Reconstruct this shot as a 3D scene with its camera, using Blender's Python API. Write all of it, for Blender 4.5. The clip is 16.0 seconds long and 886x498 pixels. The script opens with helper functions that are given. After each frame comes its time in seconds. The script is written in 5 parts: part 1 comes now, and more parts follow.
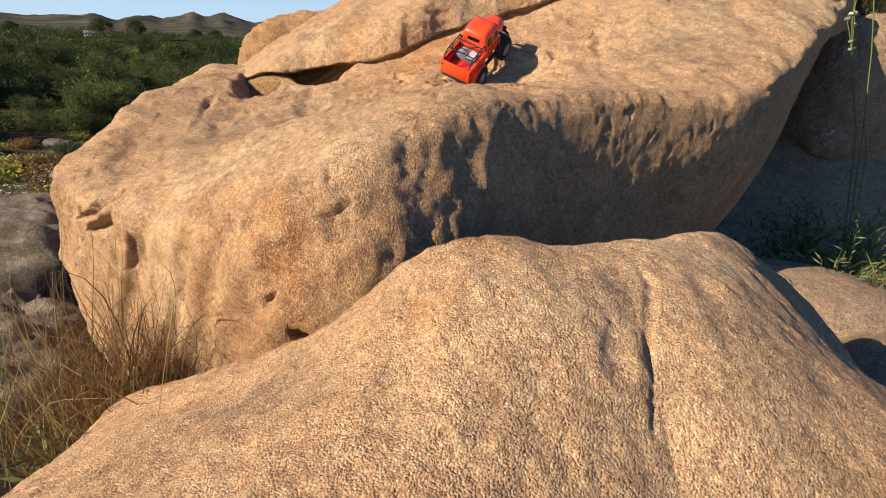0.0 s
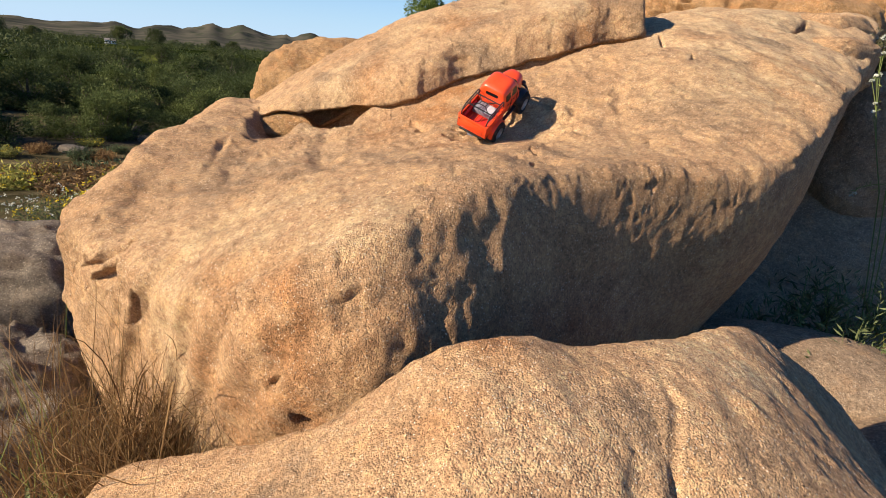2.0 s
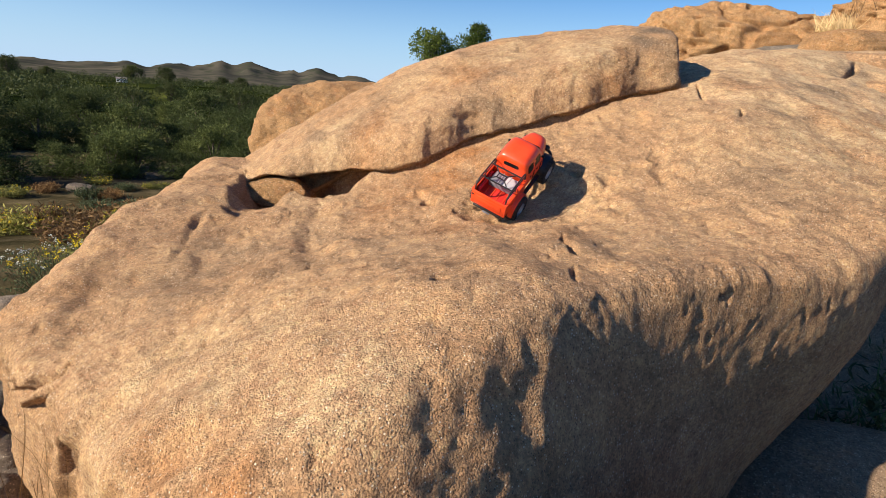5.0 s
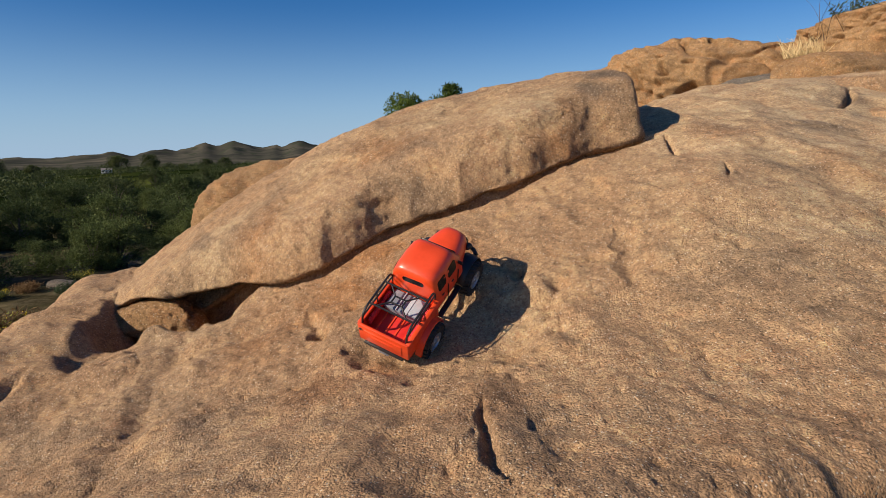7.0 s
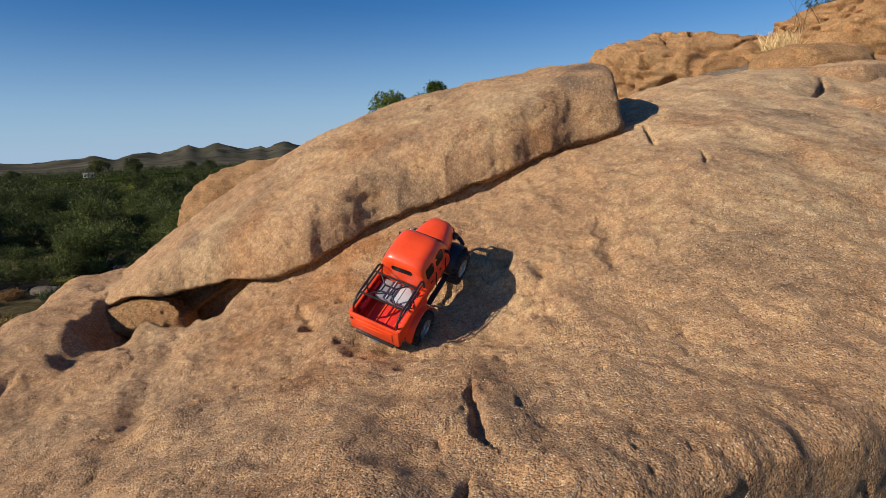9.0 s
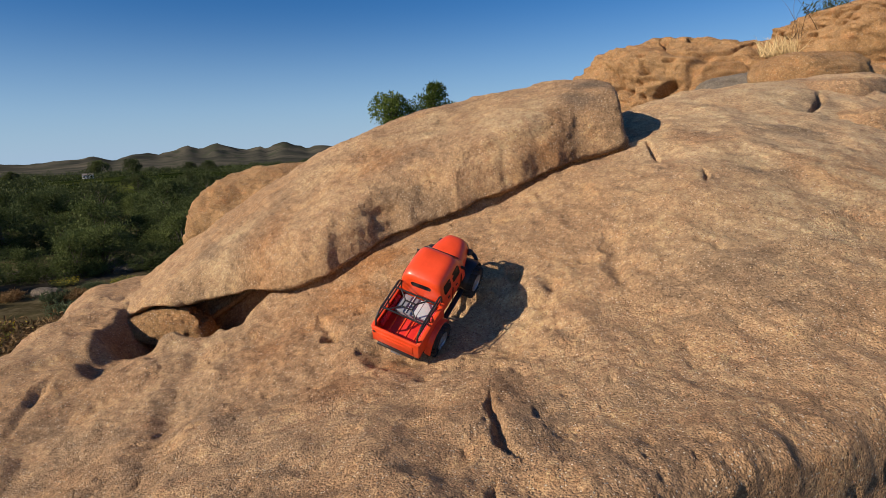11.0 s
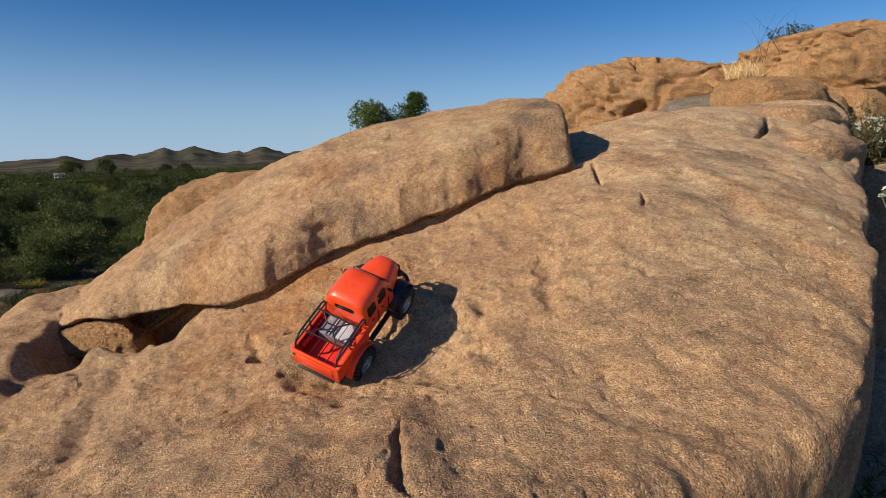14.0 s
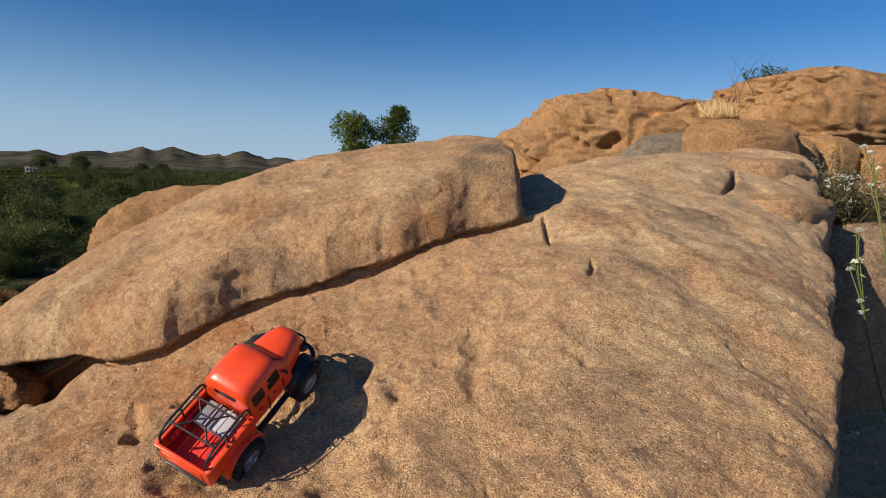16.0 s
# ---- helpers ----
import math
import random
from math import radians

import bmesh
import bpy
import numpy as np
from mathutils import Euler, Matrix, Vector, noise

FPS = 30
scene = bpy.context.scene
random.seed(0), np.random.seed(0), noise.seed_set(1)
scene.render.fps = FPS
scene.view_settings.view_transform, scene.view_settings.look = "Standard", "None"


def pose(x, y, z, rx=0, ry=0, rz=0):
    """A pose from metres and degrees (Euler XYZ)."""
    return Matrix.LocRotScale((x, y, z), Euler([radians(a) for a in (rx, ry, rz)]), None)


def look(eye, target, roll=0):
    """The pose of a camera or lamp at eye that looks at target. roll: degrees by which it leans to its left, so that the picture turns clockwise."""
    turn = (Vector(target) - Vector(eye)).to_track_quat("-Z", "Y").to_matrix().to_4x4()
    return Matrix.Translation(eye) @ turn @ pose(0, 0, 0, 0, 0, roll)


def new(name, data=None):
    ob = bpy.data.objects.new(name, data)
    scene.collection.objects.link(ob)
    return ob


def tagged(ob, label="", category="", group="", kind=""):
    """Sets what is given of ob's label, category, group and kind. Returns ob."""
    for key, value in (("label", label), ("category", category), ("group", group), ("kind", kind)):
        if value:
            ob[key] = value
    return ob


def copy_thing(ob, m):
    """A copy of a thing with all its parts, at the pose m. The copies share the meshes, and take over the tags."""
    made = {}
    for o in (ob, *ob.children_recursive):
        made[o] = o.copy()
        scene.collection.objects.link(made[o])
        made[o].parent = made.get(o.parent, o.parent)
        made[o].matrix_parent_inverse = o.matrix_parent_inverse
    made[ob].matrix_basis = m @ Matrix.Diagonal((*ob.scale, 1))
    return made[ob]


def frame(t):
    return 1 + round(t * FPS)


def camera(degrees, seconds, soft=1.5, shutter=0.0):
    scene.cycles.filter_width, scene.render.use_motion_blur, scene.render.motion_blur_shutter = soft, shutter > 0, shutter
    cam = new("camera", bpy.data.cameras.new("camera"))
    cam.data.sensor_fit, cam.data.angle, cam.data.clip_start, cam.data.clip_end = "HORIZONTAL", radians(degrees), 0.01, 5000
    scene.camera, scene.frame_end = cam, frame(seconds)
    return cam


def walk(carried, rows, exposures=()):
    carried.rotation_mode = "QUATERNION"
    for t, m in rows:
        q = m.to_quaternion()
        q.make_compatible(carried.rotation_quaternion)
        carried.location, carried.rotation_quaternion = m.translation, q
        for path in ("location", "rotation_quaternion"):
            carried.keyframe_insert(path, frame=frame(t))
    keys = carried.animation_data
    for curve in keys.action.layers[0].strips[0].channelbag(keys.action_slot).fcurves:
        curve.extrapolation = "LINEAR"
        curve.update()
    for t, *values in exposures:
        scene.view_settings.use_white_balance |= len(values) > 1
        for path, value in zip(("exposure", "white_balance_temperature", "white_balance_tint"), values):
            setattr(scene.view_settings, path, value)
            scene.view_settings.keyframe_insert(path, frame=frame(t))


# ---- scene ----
cam = camera(74.0, 16.0, soft=0.75)
UNIT = 0.86                                        # metres to a unit of the plan
# seconds, eye, turns in degrees
PATH = [
    (0, 0.0006, -0.0076, 1.2524, 71.01, -2.98, -2.88),
    (0.5, 0.0069, -0.0102, 1.2617, 71.34, -3.58, -2.50),
    (1, -0.0230, 0.0297, 1.3050, 71.68, -4.27, -2.22),
    (1.5, -0.0157, 0.0570, 1.3312, 72.14, -4.64, -1.83),
    (2, -0.0155, 0.0678, 1.3505, 72.56, -4.85, -1.57),
    (2.5, -0.0179, 0.0649, 1.3451, 72.92, -5.01, -1.46),
    (3, -0.0205, 0.0643, 1.3495, 73.10, -5.11, -1.39),
    (3.5, -0.0244, 0.0872, 1.3759, 73.23, -5.26, -1.25),
    (3.7, -0.0405, 0.1227, 1.4007, 73.30, -5.35, -1.25),
    (5.8, 0.0271, 0.6650, 1.4635, 77.97, -0.97, -0.99),
    (6, 0.0917, 0.7494, 1.4848, 78.71, -0.05, -1.00),
    (6.5, 0.1713, 0.8411, 1.5022, 79.99, 1.26, -1.84),
    (7, 0.1914, 0.8598, 1.4911, 80.86, 1.70, -2.90),
    (7.5, 0.1896, 0.8305, 1.4818, 81.12, 2.01, -3.65),
    (8, 0.1888, 0.8216, 1.4904, 81.12, 2.30, -3.97),
    (8.5, 0.1900, 0.8264, 1.4828, 81.02, 2.61, -4.15),
    (8.7, 0.1926, 0.8304, 1.4801, 80.74, 2.67, -4.19),
    (10.8, 0.1444, 0.7750, 1.5095, 80.44, 2.69, -4.57),
    (11, 0.1557, 0.7737, 1.5227, 80.65, 2.78, -4.34),
    (11.5, 0.1850, 0.7748, 1.5282, 80.69, 2.75, -4.29),
    (12, 0.2029, 0.7938, 1.5472, 80.81, 2.55, -4.47),
    (12.5, 0.2136, 0.7962, 1.5392, 80.97, 2.19, -4.85),
    (13, 0.2163, 0.7957, 1.5350, 81.16, 1.80, -5.34),
    (13.5, 0.2443, 0.7886, 1.5357, 81.26, 1.49, -5.75),
    (14, 0.2541, 0.7874, 1.5397, 81.50, 1.17, -6.24),
    (14.5, 0.3270, 0.8719, 1.5888, 81.74, 0.58, -6.75),
    (15, 0.3584, 0.9121, 1.5993, 82.16, -0.30, -7.35),
    (15.5, 0.3700, 0.9333, 1.6107, 82.62, -1.18, -7.82),
    (16, 0.3819, 0.9426, 1.6217, 82.89, -1.81, -8.05),
]
walk(cam, [(t, pose(x * UNIT, y * UNIT, z * UNIT, rx, ry, rz)) for t, x, y, z, rx, ry, rz in PATH],
     [(0.0, 0.75, 6300, 11), (3.7, 0.87, 6200, 10), (5.8, 0.47, 6050, 10), (7.0, 0.19, 6000, 10), (16.0, 0.19, 6150, 11)])

# ---- light ----
world = bpy.data.worlds.new("sky")
scene.world = world
world.use_nodes = True
wn = world.node_tree.nodes
sky = wn.new("ShaderNodeTexSky")
sky.sky_type, sky.sun_disc = "NISHITA", False
SUN_UP, SUN_FROM = 27.0, (-0.906, -0.423)          # degrees over the horizon; the way to the sun on the plan
sky.sun_elevation = radians(SUN_UP)
sky.sun_rotation = math.atan2(SUN_FROM[0], SUN_FROM[1])
sky.altitude, sky.air_density, sky.dust_density, sky.ozone_density = 200, 1.0, 0.8, 1.2
wn["Background"].inputs["Strength"].default_value = 0.062
deep = wn.new("ShaderNodeHueSaturation")
deep.inputs["Saturation"].default_value = 1.38
tint = wn.new("ShaderNodeMix")
tint.data_type, tint.blend_type = "RGBA", "MULTIPLY"
tint.inputs[0].default_value, tint.inputs[7].default_value = 1.0, (0.62, 0.92, 1.25, 1.0)
# pale haze that thins out above the horizon, all round
haze_co, haze_z, haze_fac, haze = (wn.new("ShaderNode" + k) for k in ("TexCoord", "SeparateXYZ", "MapRange", "Mix"))
haze.data_type, haze_fac.interpolation_type = "RGBA", "SMOOTHSTEP"
haze_fac.inputs["From Min"].default_value, haze_fac.inputs["From Max"].default_value = -0.10, 0.25
haze_fac.inputs["To Min"].default_value, haze_fac.inputs["To Max"].default_value = 0.95, 0.0
haze.inputs[7].default_value = (6.4, 8.3, 10.8, 1.0)
world.node_tree.links.new(haze_co.outputs["Generated"], haze_z.inputs[0])
world.node_tree.links.new(haze_z.outputs["Z"], haze_fac.inputs["Value"])
world.node_tree.links.new(haze_fac.outputs["Result"], haze.inputs[0])
world.node_tree.links.new(sky.outputs["Color"], deep.inputs["Color"])
world.node_tree.links.new(deep.outputs["Color"], tint.inputs[6])
world.node_tree.links.new(tint.outputs[2], haze.inputs[6])
world.node_tree.links.new(haze.outputs[2], wn["Background"].inputs["Color"])
sun = new("sun", bpy.data.lights.new("sun", "SUN"))
sun.data.energy, sun.data.angle, sun.data.color = 5.3, radians(0.53), (1.0, 0.835, 0.615)
up = math.tan(radians(SUN_UP))
sun.matrix_world = look((SUN_FROM[0] * 9, SUN_FROM[1] * 9, up * 9), (0, 0, 0))
scene.view_settings.exposure = 0.0

# ---- materials ----
def stuff(name, rough_value=0.9, metal=0.0):
    """A node material: its nodes, its links and its main shader."""
    m = bpy.data.materials.new(name)
    m.use_nodes = True
    shader = m.node_tree.nodes["Principled BSDF"]
    shader.inputs["Roughness"].default_value, shader.inputs["Metallic"].default_value = rough_value, metal
    return m, m.node_tree.nodes, m.node_tree.links, shader


def noise_node(nodes, links, scale, detail=4.0, rough_value=0.55, where=None, stretch=None, kind="Object"):
    co = where
    if co is None:
        tc = nodes.new("ShaderNodeTexCoord")
        co = tc.outputs[kind]
    if stretch:
        mp = nodes.new("ShaderNodeMapping")
        mp.inputs["Scale"].default_value = stretch
        links.new(co, mp.inputs["Vector"])
        co = mp.outputs["Vector"]
    n = nodes.new("ShaderNodeTexNoise")
    n.inputs["Scale"].default_value, n.inputs["Detail"].default_value, n.inputs["Roughness"].default_value = scale, detail, rough_value
    links.new(co, n.inputs["Vector"])
    return n.outputs["Fac"]


def ramp_node(nodes, links, fac, stops):
    r = nodes.new("ShaderNodeValToRGB")
    e = r.color_ramp.elements
    while len(e) < len(stops):
        e.new(0.5)
    for k, (at, colour) in enumerate(stops):
        e[k].position, e[k].color = at, (*colour, 1.0) if len(colour) == 3 else colour
    links.new(fac, r.inputs["Fac"])
    return r.outputs["Color"]


def blend(nodes, links, fac, a, b, mode="MIX"):
    m = nodes.new("ShaderNodeMix")
    m.data_type, m.blend_type = "RGBA", mode
    for socket, value in ((m.inputs[0], fac), (m.inputs[6], a), (m.inputs[7], b)):
        if isinstance(value, (int, float)):
            socket.default_value = value
        elif isinstance(value, tuple):
            socket.default_value = (*value, 1.0)
        else:
            links.new(value, socket)
    return m.outputs[2]


def relief(nodes, links, shader, heights):
    """Chained bumps: (height socket, strength, metres)."""
    last = None
    for fac, strength, depth, *gauge in heights:
        b = nodes.new("ShaderNodeBump")
        b.inputs["Strength"].default_value, b.inputs["Distance"].default_value = strength, depth
        links.new(fac, b.inputs["Height"])
        if gauge:
            links.new(gauge[0], b.inputs["Strength"])
        if last:
            links.new(last, b.inputs["Normal"])
        last = b.outputs["Normal"]
    links.new(last, shader.inputs["Normal"])


def sandstone(name, light, deep, rust, size=1.0, stain=0.5):
    """Weathered sandstone: sand grain, blotches of rust and grey lichen, pits."""
    m, nodes, links, shader = stuff(name, 0.92)
    shader.inputs["Specular IOR Level"].default_value = 0.25
    tc = nodes.new("ShaderNodeTexCoord")
    co = tc.outputs["Object"]
    broad = noise_node(nodes, links, 3.2 / size, 6, 0.6, co)
    mid = noise_node(nodes, links, 17 / size, 7, 0.65, co)
    grain = noise_node(nodes, links, 380 / size, 3, 0.75, co)
    coarse = noise_node(nodes, links, 125 / size, 5, 0.8, co)
    colour = ramp_node(nodes, links, broad, ((0.32, deep), (0.62, light)))
    colour = blend(nodes, links, ramp_node(nodes, links, mid, ((0.50, (0, 0, 0)), (0.78, (0.8, 0.8, 0.8)))), colour, rust)
    lichen = noise_node(nodes, links, 9 / size, 8, 0.72, co)
    colour = blend(nodes, links, ramp_node(nodes, links, lichen, ((0.57, (0, 0, 0)), (0.70, (stain,) * 3))), colour, (0.16, 0.12, 0.085))
    for key, tint, amount in (("pale", (0.65, 0.475, 0.275), 0.85), ("rust", (0.42, 0.19, 0.07), 0.9), ("grey", (0.17, 0.13, 0.095), 0.85)):
        spot = nodes.new("ShaderNodeAttribute")
        spot.attribute_name = key
        part_of = nodes.new("ShaderNodeMath")
        part_of.operation, part_of.inputs[1].default_value = "MULTIPLY", amount
        links.new(spot.outputs["Fac"], part_of.inputs[0])
        colour = blend(nodes, links, part_of.outputs[0], colour, tint)
    sand = nodes.new("ShaderNodeTexVoronoi")
    sand.inputs["Scale"].default_value = 390 / size
    links.new(co, sand.inputs["Vector"])
    each = nodes.new("ShaderNodeSeparateColor")
    links.new(sand.outputs["Color"], each.inputs["Color"])
    colour = blend(nodes, links, 0.42, colour, ramp_node(nodes, links, each.outputs["Red"], ((0.0, (0.10, 0.09, 0.08)), (0.12, (0.36, 0.35, 0.34)), (0.6, (0.52, 0.52, 0.52)), (0.9, (0.66, 0.66, 0.65)), (1.0, (0.90, 0.89, 0.87)))), "OVERLAY")
    colour = blend(nodes, links, 0.5, colour, ramp_node(nodes, links, coarse, ((0.34, (0.18, 0.16, 0.14)), (0.5, (0.5, 0.5, 0.5)), (0.66, (0.82, 0.80, 0.77)))), "OVERLAY")
    colour = blend(nodes, links, 0.36, colour, ramp_node(nodes, links, mid, ((0.32, (0.19, 0.17, 0.15)), (0.5, (0.5, 0.5, 0.5)), (0.68, (0.80, 0.79, 0.77)))), "OVERLAY")
    flecks = noise_node(nodes, links, 52 / size, 6, 0.75, co)
    colour = blend(nodes, links, 0.3, colour, ramp_node(nodes, links, flecks, ((0.34, (0.16, 0.14, 0.12)), (0.5, (0.5, 0.5, 0.5)), (0.66, (0.80, 0.79, 0.77)))), "OVERLAY")
    grit = nodes.new("ShaderNodeTexVoronoi")
    grit.inputs["Scale"].default_value = 330 / size
    links.new(co, grit.inputs["Vector"])
    which = nodes.new("ShaderNodeSeparateColor")
    links.new(grit.outputs["Color"], which.inputs["Color"])
    dot = ramp_node(nodes, links, grit.outputs["Distance"], ((0.30, (1, 1, 1)), (0.40, (0, 0, 0))))
    for stops, tint in ((((0.86, (0, 0, 0)), (0.89, (0.9, 0.9, 0.9))), (0.84, 0.70, 0.52)), (((0.10, (0.8, 0.8, 0.8)), (0.13, (0, 0, 0))), (0.10, 0.068, 0.047))):
        speck = blend(nodes, links, 1.0, dot, ramp_node(nodes, links, which.outputs["Green"], stops), "MULTIPLY")
        colour = blend(nodes, links, speck, colour, tint)
    links.new(colour, shader.inputs["Base Color"])
    dome = nodes.new("ShaderNodeMath")
    dome.operation, dome.inputs[0].default_value = "SUBTRACT", 1.0
    links.new(sand.outputs["Distance"], dome.inputs[1])
    worn = nodes.new("ShaderNodeAttribute")
    worn.attribute_name = "worn"
    left = nodes.new("ShaderNodeMapRange")
    left.inputs["To Min"].default_value, left.inputs["To Max"].default_value = 1.0, 0.5
    links.new(worn.outputs["Fac"], left.inputs["Value"])
    left = left.outputs["Result"]
    swell = noise_node(nodes, links, 22 / size, 3, 0.5, co)
    relief(nodes, links, shader, ((swell, 0.9, 0.022 * size), (noise_node(nodes, links, 72 / size, 2, 0.5, co), 1.0, 0.0090 * size, left), (coarse, 1.0, 0.0062 * size, left), (dot, 0.8, 0.0020 * size), (dome.outputs[0], 0.9, 0.0029 * size), (grain, 0.7, 0.0018 * size)))
    return m


ROCK = sandstone("sandstone", (0.580, 0.372, 0.204), (0.47, 0.282, 0.148), (0.52, 0.285, 0.130), 1.0, 0.32)
ROCK_RUST = sandstone("rusty_sandstone", (0.49, 0.295, 0.138), (0.40, 0.222, 0.098), (0.40, 0.175, 0.066), 1.25, 0.35)
# grey lichened stone; its darker colour also stands in for shade on shaded rocks
ROCK_GREY_SHADE = sandstone("grey_and_shaded_sandstone", (0.30, 0.25, 0.19), (0.20, 0.16, 0.125), (0.24, 0.17, 0.11), 1.3)
ROCK_CREEK = sandstone("creek_rock", (0.17, 0.145, 0.115), (0.11, 0.09, 0.07), (0.30, 0.22, 0.15), 3.0)
ROCK_BROWN = sandstone("brown_sandstone", (0.46, 0.33, 0.215), (0.35, 0.24, 0.155), (0.42, 0.24, 0.12), 1.2)

# earth near by, dry grass and green meadow further off
GROUND, gn, gl, gs = stuff("dry_ground", 1.0)
gs.inputs["Specular IOR Level"].default_value = 0.0
geo = gn.new("ShaderNodeNewGeometry")
far_off = gn.new("ShaderNodeVectorMath")
far_off.operation = "LENGTH"
gl.new(geo.outputs["Position"], far_off.inputs[0])
reach = gn.new("ShaderNodeMapRange")
reach.inputs["From Min"].default_value, reach.inputs["From Max"].default_value = 38, 90
gl.new(far_off.outputs["Value"], reach.inputs["Value"])
earth = ramp_node(gn, gl, noise_node(gn, gl, 0.8, 9, 0.65), ((0.33, (0.042, 0.040, 0.020)), (0.5, (0.080, 0.064, 0.034)), (0.66, (0.15, 0.12, 0.072))))
grassy = ramp_node(gn, gl, noise_node(gn, gl, 0.05, 8, 0.6), ((0.40, (0.010, 0.016, 0.005)), (0.52, (0.026, 0.036, 0.009)), (0.68, (0.050, 0.055, 0.016))))
both = blend(gn, gl, reach.outputs["Result"], earth, grassy)
both = blend(gn, gl, 0.7, both, ramp_node(gn, gl, noise_node(gn, gl, 0.45, 5, 0.7), ((0.36, (0.12, 0.13, 0.10)), (0.5, (0.5, 0.5, 0.5)), (0.66, (0.74, 0.72, 0.62)))), "OVERLAY")
both = blend(gn, gl, 0.5, both, ramp_node(gn, gl, noise_node(gn, gl, 28, 6, 0.7), ((0.3, (0.22, 0.22, 0.2)), (0.7, (0.75, 0.74, 0.7)))), "OVERLAY")
for key, tint_of in (("meadow", (0.105, 0.115, 0.026)), ("creek", (0.085, 0.070, 0.050))):
    spot = gn.new("ShaderNodeAttribute")
    spot.attribute_name = key
    both = blend(gn, gl, spot.outputs["Fac"], both, tint_of)
gl.new(both, gs.inputs["Base Color"])
relief(gn, gl, gs, ((noise_node(gn, gl, 9, 6, 0.6), 0.6, 0.05), (noise_node(gn, gl, 90, 4, 0.7), 0.5, 0.01)))

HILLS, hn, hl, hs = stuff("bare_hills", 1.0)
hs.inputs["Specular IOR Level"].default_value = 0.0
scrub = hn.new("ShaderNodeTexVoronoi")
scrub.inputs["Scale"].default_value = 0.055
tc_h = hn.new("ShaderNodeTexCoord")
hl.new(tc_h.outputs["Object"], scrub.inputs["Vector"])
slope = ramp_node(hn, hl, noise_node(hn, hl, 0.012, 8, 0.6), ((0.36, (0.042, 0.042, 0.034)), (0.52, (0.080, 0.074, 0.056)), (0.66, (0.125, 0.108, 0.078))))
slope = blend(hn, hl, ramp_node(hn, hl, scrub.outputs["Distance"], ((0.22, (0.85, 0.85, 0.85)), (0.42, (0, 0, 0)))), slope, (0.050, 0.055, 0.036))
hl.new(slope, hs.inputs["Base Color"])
def hash2(ix, iy, seed):
    """Even random numbers 0..1 on a lattice."""
    v = (ix.astype(np.int64) * 374761393 + iy.astype(np.int64) * 668265263 + seed * 974634777) & 0x7FFFFFFF
    v = ((v ^ (v >> 13)) * 1274126177) & 0x7FFFFFFF
    v = ((v ^ (v >> 15)) * 668265261) & 0x7FFFFFFF
    return ((v ^ (v >> 12)) & 0xFFFFF) / 0xFFFFF


def lump(x, y, seed=0):
    """Smooth lattice noise, -1..1, one lump a unit."""
    fx, fy = np.floor(x), np.floor(y)
    u, v = x - fx, y - fy
    u, v = u * u * u * (u * (6 * u - 15) + 10), v * v * v * (v * (6 * v - 15) + 10)
    a, b = hash2(fx, fy, seed), hash2(fx + 1, fy, seed)
    c, d = hash2(fx, fy + 1, seed), hash2(fx + 1, fy + 1, seed)
    return 2 * ((a * (1 - u) + b * u) * (1 - v) + (c * (1 - u) + d * u) * v) - 1


def rough(x, y, size, octaves=4, seed=0, gain=0.5):
    """Sum of lumps from one size downwards, about -1..1."""
    out, amp, total = 0.0, 1.0, 0.0
    for k in range(octaves):
        ca, sa = math.cos(1.1 * k + 0.4), math.sin(1.1 * k + 0.4)
        out = out + amp * lump((x * ca - y * sa) / size + 7.3 * k, (x * sa + y * ca) / size - 3.1 * k, seed + k)
        total, amp, size = total + amp, amp * gain, size / 2.03
    return out / total


def fade(a, b, x):
    t = np.clip((x - a) / (b - a), 0, 1)
    return t * t * (3 - 2 * t)


def fold(d, rim, radius, fall, steep=5.0):
    """A rounded brow: how far the rock has fallen at the distance d across its rim."""
    t = (d - rim + radius) / radius
    inside = fall * (1 - np.sqrt(1 - np.clip(t, 0, 0.98) ** 2))
    return inside + steep * np.maximum(0, t - 0.98) * radius


def sheet(x, y, x0, y0, dx, dy, heights):
    """A smooth surface through a coarse net of heights (rows along y)."""
    h = np.array(heights, float)
    u, v = np.clip((x - x0) / dx, 0, h.shape[1] - 1.001), np.clip((y - y0) / dy, 0, h.shape[0] - 1.001)
    iu, iv = np.floor(u).astype(int), np.floor(v).astype(int)
    fu, fv = u - iu, v - iv

    def weights(f):
        return ((1 - f) ** 3 / 6, (3 * f ** 3 - 6 * f ** 2 + 4) / 6, (-3 * f ** 3 + 3 * f ** 2 + 3 * f + 1) / 6, f ** 3 / 6)

    wu, wv, out = weights(fu), weights(fv), 0.0
    for j in range(4):
        for i in range(4):
            out = out + wu[i] * wv[j] * h[np.clip(iv + j - 1, 0, h.shape[0] - 1), np.clip(iu + i - 1, 0, h.shape[1] - 1)]
    return out


def lump3(x, y, z, seed=0):
    """Smooth lattice noise in space, -1..1."""
    fx, fy, fz = np.floor(x), np.floor(y), np.floor(z)
    u, v, w = x - fx, y - fy, z - fz
    u, v, w = (t * t * (3 - 2 * t) for t in (u, v, w))
    out = 0.0
    for k in (0, 1):
        for j in (0, 1):
            for i in (0, 1):
                g = (u if i else 1 - u) * (v if j else 1 - v) * (w if k else 1 - w)
                out = out + g * hash2(fx + i + 57 * (fz + k), fy + j + 131 * (fz + k), seed)
    return 2 * out - 1


